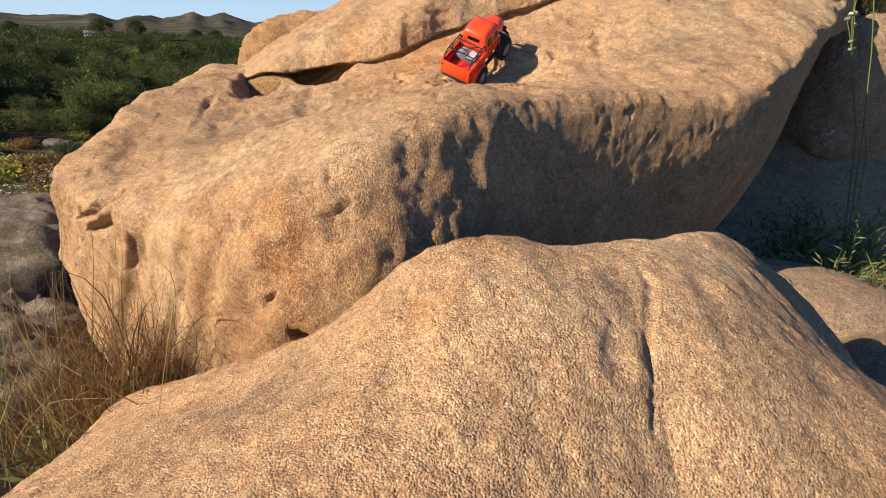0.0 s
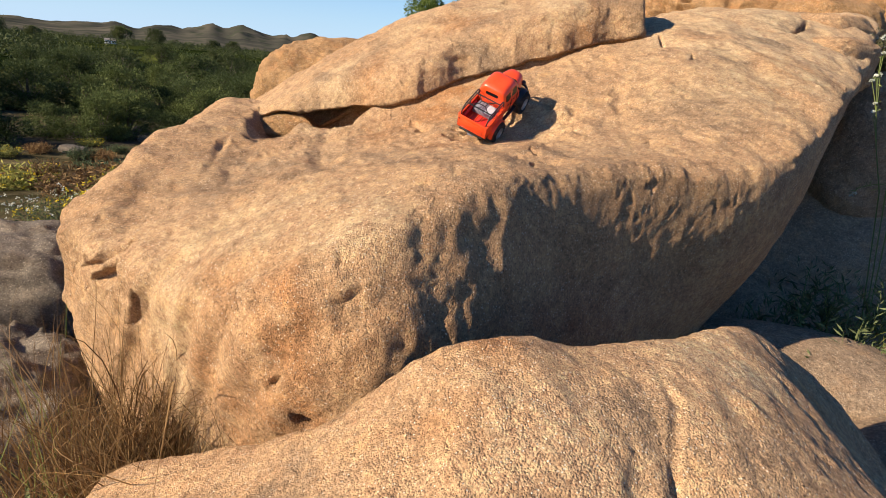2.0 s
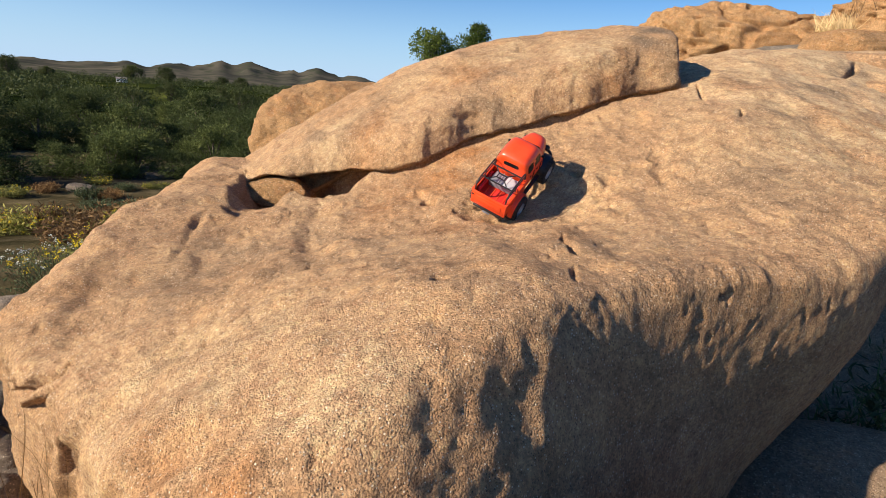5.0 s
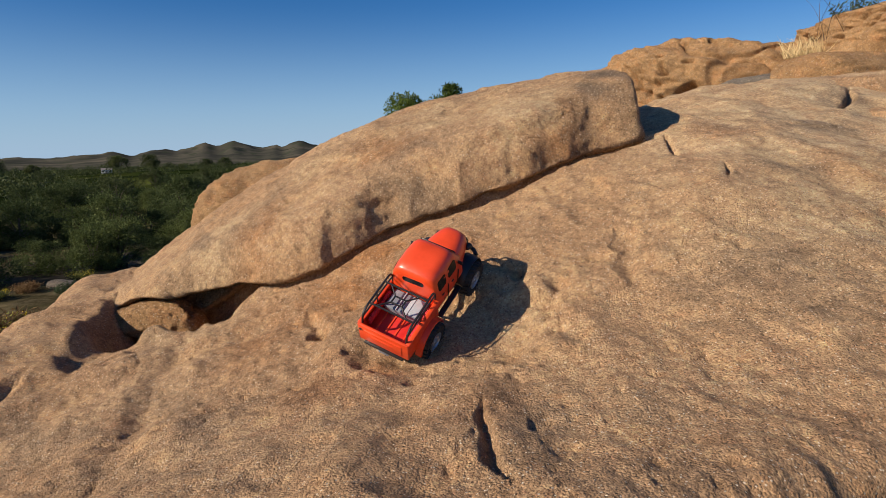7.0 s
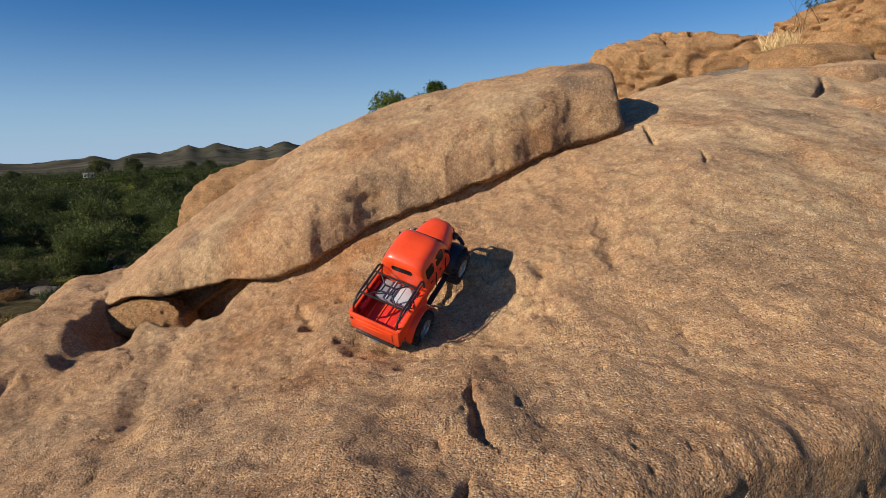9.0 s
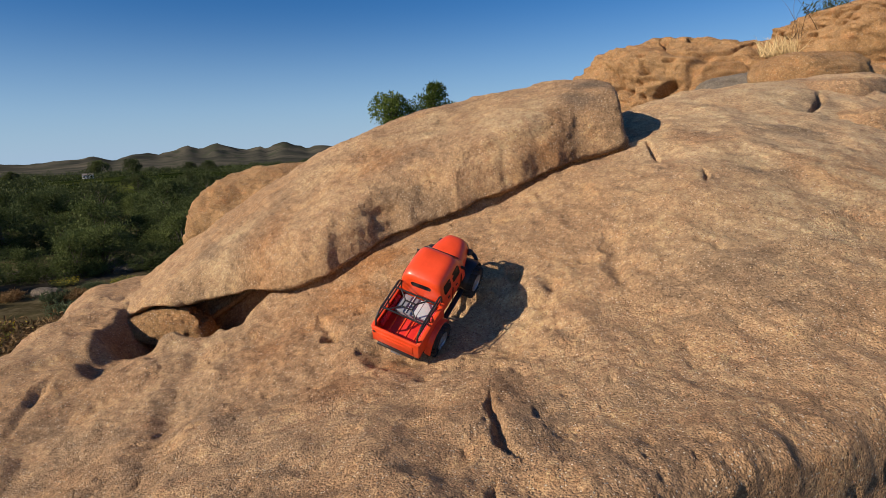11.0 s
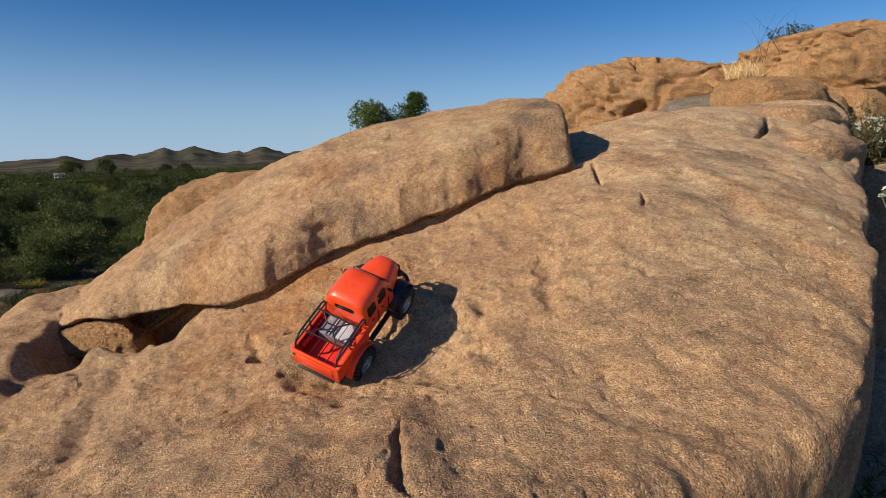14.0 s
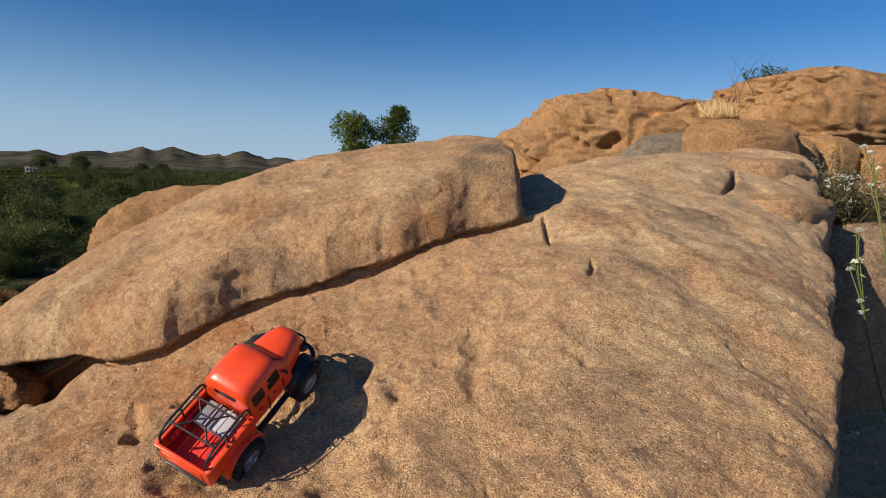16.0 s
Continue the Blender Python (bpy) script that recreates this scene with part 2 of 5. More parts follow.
def rough3(x, y, z, size, octaves=5, seed=0, gain=0.52):
    out, amp, total = 0.0, 1.0, 0.0
    for k in range(octaves):
        out = out + amp * lump3((x + 0.31 * y) / size + 5.1 * k, (y - 0.27 * z) / size - 2.3 * k, (z + 0.23 * x) / size + 1.7 * k, seed + k)
        total, amp, size = total + amp, amp * gain, size / 2.07
    return out / total


def near_line(p, n, line):
    """Distance over the surface from a bent line (what lies along the normal hardly counts), and how far along it."""
    best, where = np.full(p.shape[:-1], 1e9), np.zeros(p.shape[:-1])
    count = len(line) - 1
    for k in range(count):
        a, b = np.array(line[k], float), np.array(line[k + 1], float)
        d = b - a
        t = np.clip(((p - a) @ d) / (d @ d + 1e-12), 0, 1)
        v = p - a - t[..., None] * d
        away = np.einsum("...i,...i", v, n)
        v = v - (0.85 * np.clip(away, -0.09, 0.09))[..., None] * n
        r = np.sqrt((v * v).sum(-1))
        where = np.where(r < best, (k + t) / count, where)
        best = np.minimum(best, r)
    return best, where


def scored(p, n, lines):
    """The depth cut or raised (minus) by grooves: (line, half width, depth), ragged and tapering out."""
    x, y, z = p[..., 0], p[..., 1], p[..., 2]
    cut = np.zeros(x.shape)
    jag = 0.5 * lump3(x / 0.012, y / 0.012, z / 0.012, 77) + 0.5 * lump3(x / 0.035, y / 0.035, z / 0.035, 78)
    bend = 0.012 * np.stack([lump3(x / 0.06, y / 0.06, z / 0.06, 70 + k) for k in range(3)], -1)
    for line, width, depth in lines:
        d, t = near_line(p + min(1.0, width / 0.008) * 0.6 * bend, n, line)
        taper = np.clip(3 * np.minimum(t + 0.05, 1.05 - t), 0, 1) ** 0.8
        g = np.clip(1 - (d + 0.35 * width * jag) / (width * 1.6 * taper + 1e-6), 0, 1)
        cut = cut + depth * taper * g * g * (3 - 2 * g)
    return cut


def hollowed(p, n, bowls):
    """The depth of bowls: (x, y, z, radius, depth), with firm, uneven rims."""
    x, y, z = p[..., 0], p[..., 1], p[..., 2]
    cut = np.zeros(x.shape)
    jag = lump3(x / 0.03, y / 0.03, z / 0.03, 79)
    for bx, by, bz, r, depth in bowls:
        d = near_line(p, n, [(bx, by, bz), (bx, by, bz + 1e-4)])[0] / r * (1 + 0.25 * jag)
        cut = cut + depth * fade(1.15, 0.4, d)
    return cut


def crazed(x, y, z, size, depth, seed, thin=0.05, share=0.2):
    """Fine cracks where a noise changes sign, in patches."""
    wx, wz = x + 0.25 * size * lump3(x / size * 1.7, y / size * 1.7, z / size * 1.7, seed + 5), z + 0.25 * size * lump3(y / size * 1.9, z / size * 1.9, x / size * 1.9, seed + 6)
    g = np.abs(lump3(wx / size, y / size, wz / size, seed))
    return depth * fade(thin, 0.25 * thin, g) * fade(share, share + 0.35, lump3(x / size / 1.3, y / size / 1.3, z / size / 1.3, seed + 9))


def net(name, xs, ys, place, material, relief_of=None, smooth=True, scale=UNIT, paint=None):
    """A mesh from a net of lines; place(u, v) gives x, y, z, relief_of(places, normals) how far to push out, paint the stains."""
    u, v = np.meshgrid(xs, ys)
    p = np.stack(place(u, v), -1)
    base = p
    if relief_of:
        n = np.cross(np.gradient(p, axis=1), np.gradient(p, axis=0))
        n /= np.maximum(np.linalg.norm(n, axis=-1, keepdims=True), 1e-12)
        p = p + n * relief_of(p, n)[..., None]
    verts = p.reshape(-1, 3) * scale
    nx, ny = len(xs), len(ys)
    k = (np.arange(ny - 1)[:, None] * nx + np.arange(nx - 1)[None]).ravel()
    faces = np.stack([k, k + 1, k + nx + 1, k + nx], 1)
    me = bpy.data.meshes.new(name)
    me.from_pydata(verts.tolist(), [], faces.tolist())
    me.polygons.foreach_set("use_smooth", [smooth] * len(me.polygons))
    me.materials.append(material)
    if paint:
        for key, value in paint(base[..., 0], base[..., 1], base[..., 2]).items():
            me.attributes.new(key, "FLOAT", "POINT").data.foreach_set("value", np.clip(value, 0, 1).ravel().astype(np.float32))
    me.update()
    return new(name, me)


# ---- the rocks (plan units; UNIT turns them into metres) ----
# coarse nets of the large boulder: its top (heights), its front (depths) and its left side (breadths)
TOP_NET = [
    [-0.037, 0.228, 0.527, 0.835, 1.046, 1.077, 1.016, 0.925, 0.827, 0.727, 0.628],
    [0.282, 0.452, 0.655, 0.933, 1.160, 1.160, 1.097, 1.028, 0.947, 0.856, 0.762],
    [0.625, 0.702, 0.795, 1.017, 1.205, 1.184, 1.160, 1.144, 1.079, 0.991, 0.902],
    [0.949, 0.964, 0.938, 1.011, 1.104, 1.148, 1.269, 1.309, 1.227, 1.134, 1.053],
    [1.156, 1.136, 1.041, 1.042, 1.178, 1.313, 1.476, 1.479, 1.375, 1.284, 1.226],
    [1.193, 1.150, 1.087, 1.153, 1.332, 1.463, 1.530, 1.586, 1.547, 1.469, 1.432],
    [1.125, 1.118, 1.109, 1.184, 1.331, 1.464, 1.573, 1.704, 1.749, 1.685, 1.654],
    [0.995, 1.056, 1.080, 1.144, 1.256, 1.385, 1.521, 1.661, 1.750, 1.770, 1.819],
    [0.779, 0.890, 0.952, 1.024, 1.124, 1.244, 1.380, 1.517, 1.631, 1.725, 1.833],
    [0.484, 0.638, 0.753, 0.854, 0.958, 1.068, 1.199, 1.333, 1.463, 1.590, 1.713],
]

FRONT_NET = [
    [2.768, 2.220, 1.751, 1.412, 1.225, 1.221, 1.384, 1.689, 2.106, 2.596, 3.127, 3.677, 4.238],
    [2.576, 2.076, 1.645, 1.334, 1.134, 1.108, 1.260, 1.556, 1.966, 2.453, 2.994, 3.562, 4.144],
    [2.359, 1.929, 1.568, 1.300, 1.045, 0.981, 1.143, 1.426, 1.814, 2.286, 2.838, 3.432, 4.047],
    [2.173, 1.848, 1.587, 1.326, 0.972, 0.853, 1.140, 1.400, 1.648, 2.081, 2.633, 3.267, 3.930],
    [2.023, 1.768, 1.533, 1.257, 0.906, 0.823, 1.220, 1.390, 1.455, 1.850, 2.434, 3.074, 3.747],
    [1.886, 1.661, 1.434, 1.193, 0.981, 1.017, 1.265, 1.350, 1.425, 1.780, 2.307, 2.861, 3.464],
    [1.754, 1.555, 1.360, 1.189, 1.094, 1.155, 1.329, 1.413, 1.510, 1.765, 2.155, 2.613, 3.145],
    [1.630, 1.459, 1.309, 1.206, 1.176, 1.224, 1.309, 1.385, 1.491, 1.690, 1.989, 2.376, 2.839],
]

LEFT_NET = [
    [-1.062, -1.229, -1.405, -1.586, -1.777, -1.977],
    [-0.989, -1.126, -1.262, -1.434, -1.629, -1.832],
    [-0.926, -1.029, -1.105, -1.269, -1.475, -1.678],
    [-0.885, -0.943, -0.968, -1.098, -1.291, -1.494],
    [-0.816, -0.831, -0.846, -0.938, -1.095, -1.283],
]

BLOCK_NET = [
    [0.704, 0.882, 1.061, 1.241, 1.408, 1.533, 1.627],
    [0.768, 0.960, 1.156, 1.350, 1.514, 1.637, 1.709],
    [0.860, 1.060, 1.285, 1.494, 1.622, 1.725, 1.777],
    [0.900, 1.115, 1.390, 1.604, 1.722, 1.770, 1.773],
    [0.802, 1.031, 1.266, 1.459, 1.572, 1.624, 1.647],
    [0.727, 0.921, 1.112, 1.272, 1.376, 1.429, 1.457],
]

CRACK_X = [-0.95, -0.80, -0.65, -0.52, -0.42, -0.32, -0.24, -0.17, -0.10, -0.04, 0.02, 0.07, 0.13, 0.20, 0.30, 0.40, 0.52, 0.62, 0.70, 0.78, 0.95]
CRACK_Y = [2.66, 2.59, 2.523, 2.483, 2.462, 2.417, 2.369, 2.319, 2.289, 2.282, 2.300, 2.329, 2.349, 2.347, 2.333, 2.336, 2.360, 2.387, 2.398, 2.389, 2.40]


def crack_y(x):
    return np.interp(x, CRACK_X, CRACK_Y) + 0.005 * lump(x / 0.06, 0 * x, 5) + 0.003 * lump(x / 0.022, 0 * x, 6)


def crack_mid(x):
    return (np.interp(x - 0.04, CRACK_X, CRACK_Y) + np.interp(x, CRACK_X, CRACK_Y) + np.interp(x + 0.04, CRACK_X, CRACK_Y)) / 3


def hole(x):
    """1 where the upper layer's edge stands clear over a hollow."""
    return fade(-0.70, -0.60, x) * fade(-0.19, -0.30, x)


def most(soft, *values):
    """The largest of some values, rounded off where two are alike."""
    top = np.maximum.reduce(values)
    return top + soft * np.log(sum(np.exp((v - top) / soft) for v in values))


def main_top(x, y):
    return sheet(x, y, -1.5, 0.6, 0.38, 0.38, TOP_NET)


def main_field(x, y, z):
    """Below nought inside the large boulder: under its top, behind its front and right of its left side."""
    back = 0.8 * (y - 3.55 - 0.05 * x)
    right = (x - 0.69 * y - 0.02 - 0.22 * (z - 1.45) + 0.03 * lump(y / 0.14, z / 0.3, 14)) / 1.25
    face = most(0.020, z - main_top(x, y), sheet(x, z, -1.5, 0.05, 0.3, 0.22, FRONT_NET) - y, right)
    left = sheet(y, z, 1.6, -0.1, 0.5, 0.35, LEFT_NET) - 0.02 - 0.11 * fade(1.15, 0.75, z) * fade(2.9, 2.2, y) - x
    return most(0.06, face, left, x - 2.12 - 0.5 * (z - 1.4), back)


def block_field(x, y, z):
    """Below nought inside the upper layer that lies over the crack."""
    mid = crack_mid(x)
    foot = main_top(x, mid)
    top = sheet(x, y, -1.2, 2.0, 0.36, 0.36, BLOCK_NET)
    face = crack_y(x) + 0.10 * (z - foot) - y
    end = x - 0.79 - 0.10 * (y - 2.4) + 0.05 * (z - 1.6)
    under = foot + 0.006 - 0.30 * fade(-0.60, -0.75, x) - 0.35 * fade(mid + 0.15, mid + 0.45, y) - z
    body = most(0.030, z - top, face)
    return np.maximum.reduce([most(0.014, body, end), under, -1.0 - x, y - 3.45])


def shell(field, heart, stretch, a0, a1, fine=(300, 240)):
    """A closed form seen from its heart: for two angles (round the x axis, and towards it) the place where the field is nought."""
    al, be = np.radians(np.linspace(a0, a1, fine[1])), np.radians(np.linspace(-89, 89, fine[0]))
    b, a = np.meshgrid(be, al)
    way = np.stack([stretch * np.sin(b), -np.cos(b) * np.cos(a), np.cos(b) * np.sin(a)], -1)
    lo, hi = np.full(b.shape, 0.01), np.full(b.shape, 4.0)
    for _ in range(22):
        mid = (lo + hi) / 2
        p = np.array(heart) + way * mid[..., None]
        out = field(p[..., 0], p[..., 1], p[..., 2]) > 0
        lo, hi = np.where(out, lo, mid), np.where(out, mid, hi)
    far = (lo + hi) / 2

    def place(u, v):
        b, a = np.radians(u), np.radians(v)
        x, y = np.clip((b - be[0]) / (be[1] - be[0]), 0, fine[0] - 1.001), np.clip((a - al[0]) / (al[1] - al[0]), 0, fine[1] - 1.001)
        i, j = x.astype(int), y.astype(int)
        s, t = x - i, y - j
        r = far[j, i] * (1 - s) * (1 - t) + far[j, i + 1] * s * (1 - t) + far[j + 1, i] * (1 - s) * t + far[j + 1, i + 1] * s * t
        return heart[0] + stretch * np.sin(b) * r, heart[1] - np.cos(b) * np.cos(a) * r, heart[2] + np.cos(b) * np.sin(a) * r

    return place


# grooves: line, half width, depth (minus: a raised rib)
LEFT_FACE_CRACKS = [
    ([(-0.86, 1.52, 0.775), (-0.775, 1.471, 0.808), (-0.704, 1.459, 0.858), (-0.687, 1.482, 0.874)], 0.011, 0.028),
    ([(-0.815, 1.508, 0.748), (-0.733, 1.427, 0.802), (-0.679, 1.414, 0.850)], 0.017, 0.045),
    ([(-0.424, 1.194, 0.932), (-0.394, 1.197, 0.951)], 0.006, 0.014),
    ([(-0.146, 0.932, 0.982), (-0.119, 0.927, 0.981), (-0.086, 0.940, 1.002)], 0.006, 0.012),
    ([(-0.242, 0.948, 0.809), (-0.209, 0.925, 0.849)], 0.006, 0.013),
    ([(-0.197, 0.937, 0.759), (-0.164, 0.930, 0.737)], 0.011, 0.030),
    ([(-0.614, 1.307, 0.818), (-0.638, 1.331, 0.764), (-0.658, 1.357, 0.707)], 0.008, 0.016),
    ([(-0.627, 1.489, 0.899), (-0.608, 1.511, 0.912)], 0.006, 0.010),
    ([(-0.395, 1.312, 0.972), (-0.400, 1.393, 0.982)], 0.005, 0.006),
]
FRONT_SLAB_CRACKS = [
    ([(0.270, 1.62, 1.163), (0.268, 1.53, 1.166), (0.265, 1.45, 1.171), (0.281, 1.39, 1.173)], 0.008, 0.016),
    ([(0.247, 1.377, 1.173), (0.227, 1.306, 1.171), (0.226, 1.269, 1.161)], 0.006, 0.010),
    ([(0.000, 1.308, 1.146), (0.016, 1.278, 1.149)], 0.008, 0.012),
    ([(-0.672, 1.941, 1.005), (-0.683, 2.051, 1.030), (-0.677, 2.156, 1.051)], 0.014, 0.016),
    ([(-0.653, 1.830, 0.980), (-0.661, 1.920, 1.001)], 0.012, 0.012),
]
UPPER_SLAB_CRACKS = [
    ([(0.854, 2.404, 1.519), (0.836, 2.310, 1.496), (0.815, 2.221, 1.469)], 0.007, 0.022),
    ([(0.875, 2.132, 1.451), (0.866, 2.093, 1.435), (0.841, 2.057, 1.418)], 0.005, 0.014),
    ([(1.074, 2.407, 1.543), (1.164, 2.413, 1.546), (1.251, 2.389, 1.535), (1.387, 2.401, 1.524)], 0.006, 0.015),
    ([(1.654, 2.821, 1.675), (1.583, 2.699, 1.632), (1.478, 2.610, 1.603)], 0.010, 0.034),
    ([(1.80, 3.10, 1.735), (1.70, 2.98, 1.715)], 0.010, 0.030),
    ([(0.952, 2.149, 1.464), (1.030, 2.097, 1.448), (1.166, 2.149, 1.460)], 0.006, 0.006),
]
SHALLOW_FURROWS = [
    ([(0.207, 2.161, 1.264), (0.186, 2.084, 1.231), (0.164, 2.030, 1.207)], 0.030, 0.040),
    ([(0.391, 2.018, 1.272), (0.383, 1.948, 1.244)], 0.016, 0.016),
    ([(0.314, 1.935, 1.220), (0.303, 1.844, 1.192)], 0.022, 0.012),
    ([(0.445, 1.841, 1.226), (0.430, 1.713, 1.192)], 0.022, 0.010),
    ([(0.036, 2.059, 1.176), (0.061, 2.079, 1.190)], 0.014, 0.014),
    ([(0.594, 2.026, 1.342), (0.594, 1.933, 1.304), (0.566, 1.865, 1.269)], 0.024, 0.016),
    ([(0.657, 1.944, 1.327), (0.656, 1.869, 1.296)], 0.030, -0.012),
    ([(-0.057, 2.127, 1.164), (0.003, 1.974, 1.145)], 0.018, 0.014),
]


def on_top(lines):
    """The same lines laid on the boulder's top."""
    return [([(x, y, float(main_top(np.array(x), np.array(y)))) for x, y, z in line], width, depth) for line, width, depth in lines]


MAIN_CUTS = LEFT_FACE_CRACKS + on_top(FRONT_SLAB_CRACKS + UPPER_SLAB_CRACKS + SHALLOW_FURROWS)
MAIN_BOWLS = [
    (0.27, 1.88, 1.18, 0.19, 0.040), (0.170, 1.930, 1.150, 0.040, 0.040), (-0.019, 2.010, 1.147, 0.022, 0.024), (-0.169, 0.958, 1.005, 0.040, 0.010),
    (-0.560, 2.239, 1.070, 0.10, 0.035), (0.008, 1.290, 1.147, 0.016, 0.012), (-0.45, 2.20, 1.08, 0.05, 0.012),
]


def slab_worn(x, y):
    """Where the upper slab is worn smooth."""
    return fade(1.95, 2.3, y + 0.08 * rough(x, y, 0.3, 3, 17)) * fade(0.62, 0.85, x)


def main_relief(p, n):
    """Flutes that run down the slab, lumps, pits, fine cracks and the cuts."""
    x, y, z = p[..., 0], p[..., 1], p[..., 2]
    flat = fade(1.15, 1.5, y) * fade(2.35, 2.1, y) * fade(0.4, 0.7, n[..., 2])
    flutes = 0.0095 * flat * lump((x + 0.16 * y) / 0.085, y / 0.6, 61) + 0.0022 * flat * lump((x - 0.1 * y) / 0.042, y / 0.26, 62)
    worn = slab_worn(x, y)
    lumps = 0.020 * rough3(x, y, z, 0.30, 3, 3) + 0.0150 * rough3(x, y, z, 0.11, 4, 9, 0.45) + 0.0052 * (1 - 0.5 * worn) * rough3(x, y, z, 0.024, 3, 15)
    beds = worn * (0.008 * fade(-0.15, 0.25, lump3(x / 0.30, y / 0.22, z / 0.05, 18)) + 0.004 * fade(0.0, 0.3, lump3(x / 0.12, y / 0.08, z / 0.03, 19)))
    pock = 0.005 * fade(0.45, 0.75, lump3(x / 0.018, y / 0.018, z / 0.018, 25)) * fade(0.0, 0.4, lump3(x / 0.15, y / 0.15, z / 0.15, 26))
    front = fade(1.7, 1.2, y + 0.3 * x) * fade(0.2, 0.0, x)
    lines = crazed(x, y, z, 0.20, 0.006 * front + 0.001, 401, 0.04, 0.15)
    creases = 0.004 * front * np.abs(lump3((x + y) / 0.22, (y - x) / 0.07, (z - 0.6 * y) / 0.07, 431))
    low = crack_mid(x) - y
    brim = np.interp(x, [-0.7, -0.6, -0.36, -0.2], [0.24, 0.24, 0.20, 0.06])
    cave = 0.17 * hole(x) * fade(brim, brim - 0.12, low + 0.02 * lump(x / 0.05, y / 0.05, 28)) * fade(-0.24, -0.12, low)
    gap = 0.030 * fade(0.030, 0.0, np.abs(low + 0.008)) * fade(0.86, 0.78, x) * fade(-0.75, -0.6, x)
    strata = 0.013 * fade(0.25, -0.30, x) * lump((y - 0.5 * x + 0.8 * z) / 0.06, (x + 0.5 * y) / 0.4, 44)
    lumps = lumps * (1 - 0.6 * fade(0.05, 0.3, x) * fade(0.55, 0.2, n[..., 2]))
    return flutes + lumps + beds + strata - pock - lines + creases - cave - gap - scored(p, n, MAIN_CUTS) - hollowed(p, n, MAIN_BOWLS)


def spots(x, y, places):
    out = np.zeros(np.shape(x))
    for px, py, r, amount in places:
        out = np.maximum(out, amount * fade(1.2, 0.3, np.hypot(x - px, y - py) / r))
    return out


def main_paint(x, y, z):
    mottle = 0.5 + 0.5 * rough3(x, y, z, 0.08, 4, 501)
    rust = spots(x, y, [(0.10, 2.18, 0.22, 1.0), (0.22, 2.10, 0.14, 0.9), (-0.10, 2.10, 0.2, 0.6), (1.20, 2.10, 0.16, 0.8), (0.05, 1.78, 0.14, 0.8), (1.0, 2.35, 0.12, 0.5), (-0.22, 0.93, 0.10, 0.9), (-0.35, 1.05, 0.12, 0.6), (0.25, 1.62, 0.12, 0.5)])
    pale = spots(x, y, [(0.95, 1.95, 0.35, 0.7), (1.15, 1.98, 0.16, 0.9), (0.33, 1.92, 0.12, 0.8), (-0.40, 1.25, 0.25, 0.6), (-0.12, 1.05, 0.12, 0.6), (0.9, 2.25, 0.2, 0.6), (1.4, 2.6, 0.5, 0.9), (1.7, 2.9, 0.4, 0.9), (1.2, 2.3, 0.4, 0.9), (-0.35, 2.25, 0.14, 0.6)])
    grey = spots(x, y, [(0.3, 1.5, 0.3, 0.4), (0.0, 1.5, 0.25, 0.35), (0.75, 1.75, 0.2, 0.5), (-0.169, 0.958, 0.035, 0.9), (1.25, 2.42, 0.16, 0.8), (1.5, 2.7, 0.16, 0.8), (1.0, 2.4, 0.1, 0.6), (-0.1, 1.7, 0.25, 0.4), (-0.5, 2.2, 0.12, 0.6), (-0.45, 1.8, 0.35, 0.5), (1.0, 2.1, 0.08, 0.7), (1.15, 2.2, 0.07, 0.8)])
    fine = 0.5 + 0.5 * rough3(x, y, z, 0.03, 3, 505)
    worn = slab_worn(x, y)
    pale, grey = np.maximum(pale, 0.6 * worn), np.maximum(grey, 0.4 * worn * fade(0.52, 0.68, fine) * fade(0.45, 0.6, mottle))
    return {"worn": worn, "rust": rust * fade(0.25, 0.7, mottle), "pale": pale * fade(0.3, 0.75, 1 - mottle * 0.8), "grey": grey * fade(0.35, 0.7, mottle)}


main_rock = net("boulder", np.linspace(-88, 88, 860), np.linspace(-70, 200, 760), shell(main_field, (0.35, 2.15, 0.62), 1.0, -75, 205), ROCK, main_relief, paint=main_paint)
tagged(main_rock, "large weathered tan sandstone boulder with a sloping top", "boulder")

NEAR_NET = [
    [0.762, 0.780, 0.789, 0.783, 0.755, 0.701, 0.620, 0.514, 0.389, 0.250, 0.101, -0.053, -0.209],
    [0.702, 0.735, 0.763, 0.779, 0.776, 0.746, 0.686, 0.596, 0.481, 0.346, 0.197, 0.043, -0.114],
    [0.636, 0.686, 0.732, 0.770, 0.793, 0.792, 0.755, 0.682, 0.579, 0.445, 0.295, 0.140, -0.017],
    [0.561, 0.630, 0.695, 0.751, 0.798, 0.833, 0.828, 0.778, 0.692, 0.553, 0.398, 0.241, 0.086],
    [0.475, 0.566, 0.650, 0.721, 0.776, 0.852, 0.910, 0.890, 0.831, 0.671, 0.508, 0.355, 0.199],
    [0.378, 0.498, 0.603, 0.684, 0.730, 0.841, 1.003, 0.979, 0.968, 0.805, 0.644, 0.492, 0.327],
    [0.272, 0.432, 0.560, 0.650, 0.731, 0.857, 1.038, 0.976, 0.977, 0.971, 0.819, 0.657, 0.467],
    [0.163, 0.374, 0.539, 0.639, 0.759, 0.885, 0.994, 0.974, 0.986, 1.006, 0.898, 0.806, 0.615],
]


def near_crest(x):
    return np.interp(x, [-0.8, -0.4, -0.15, 0.05, 0.25, 0.45, 0.6, 0.75, 0.9], [1.15, 0.95, 0.82, 0.80, 0.82, 0.90, 1.0, 1.02, 0.98])


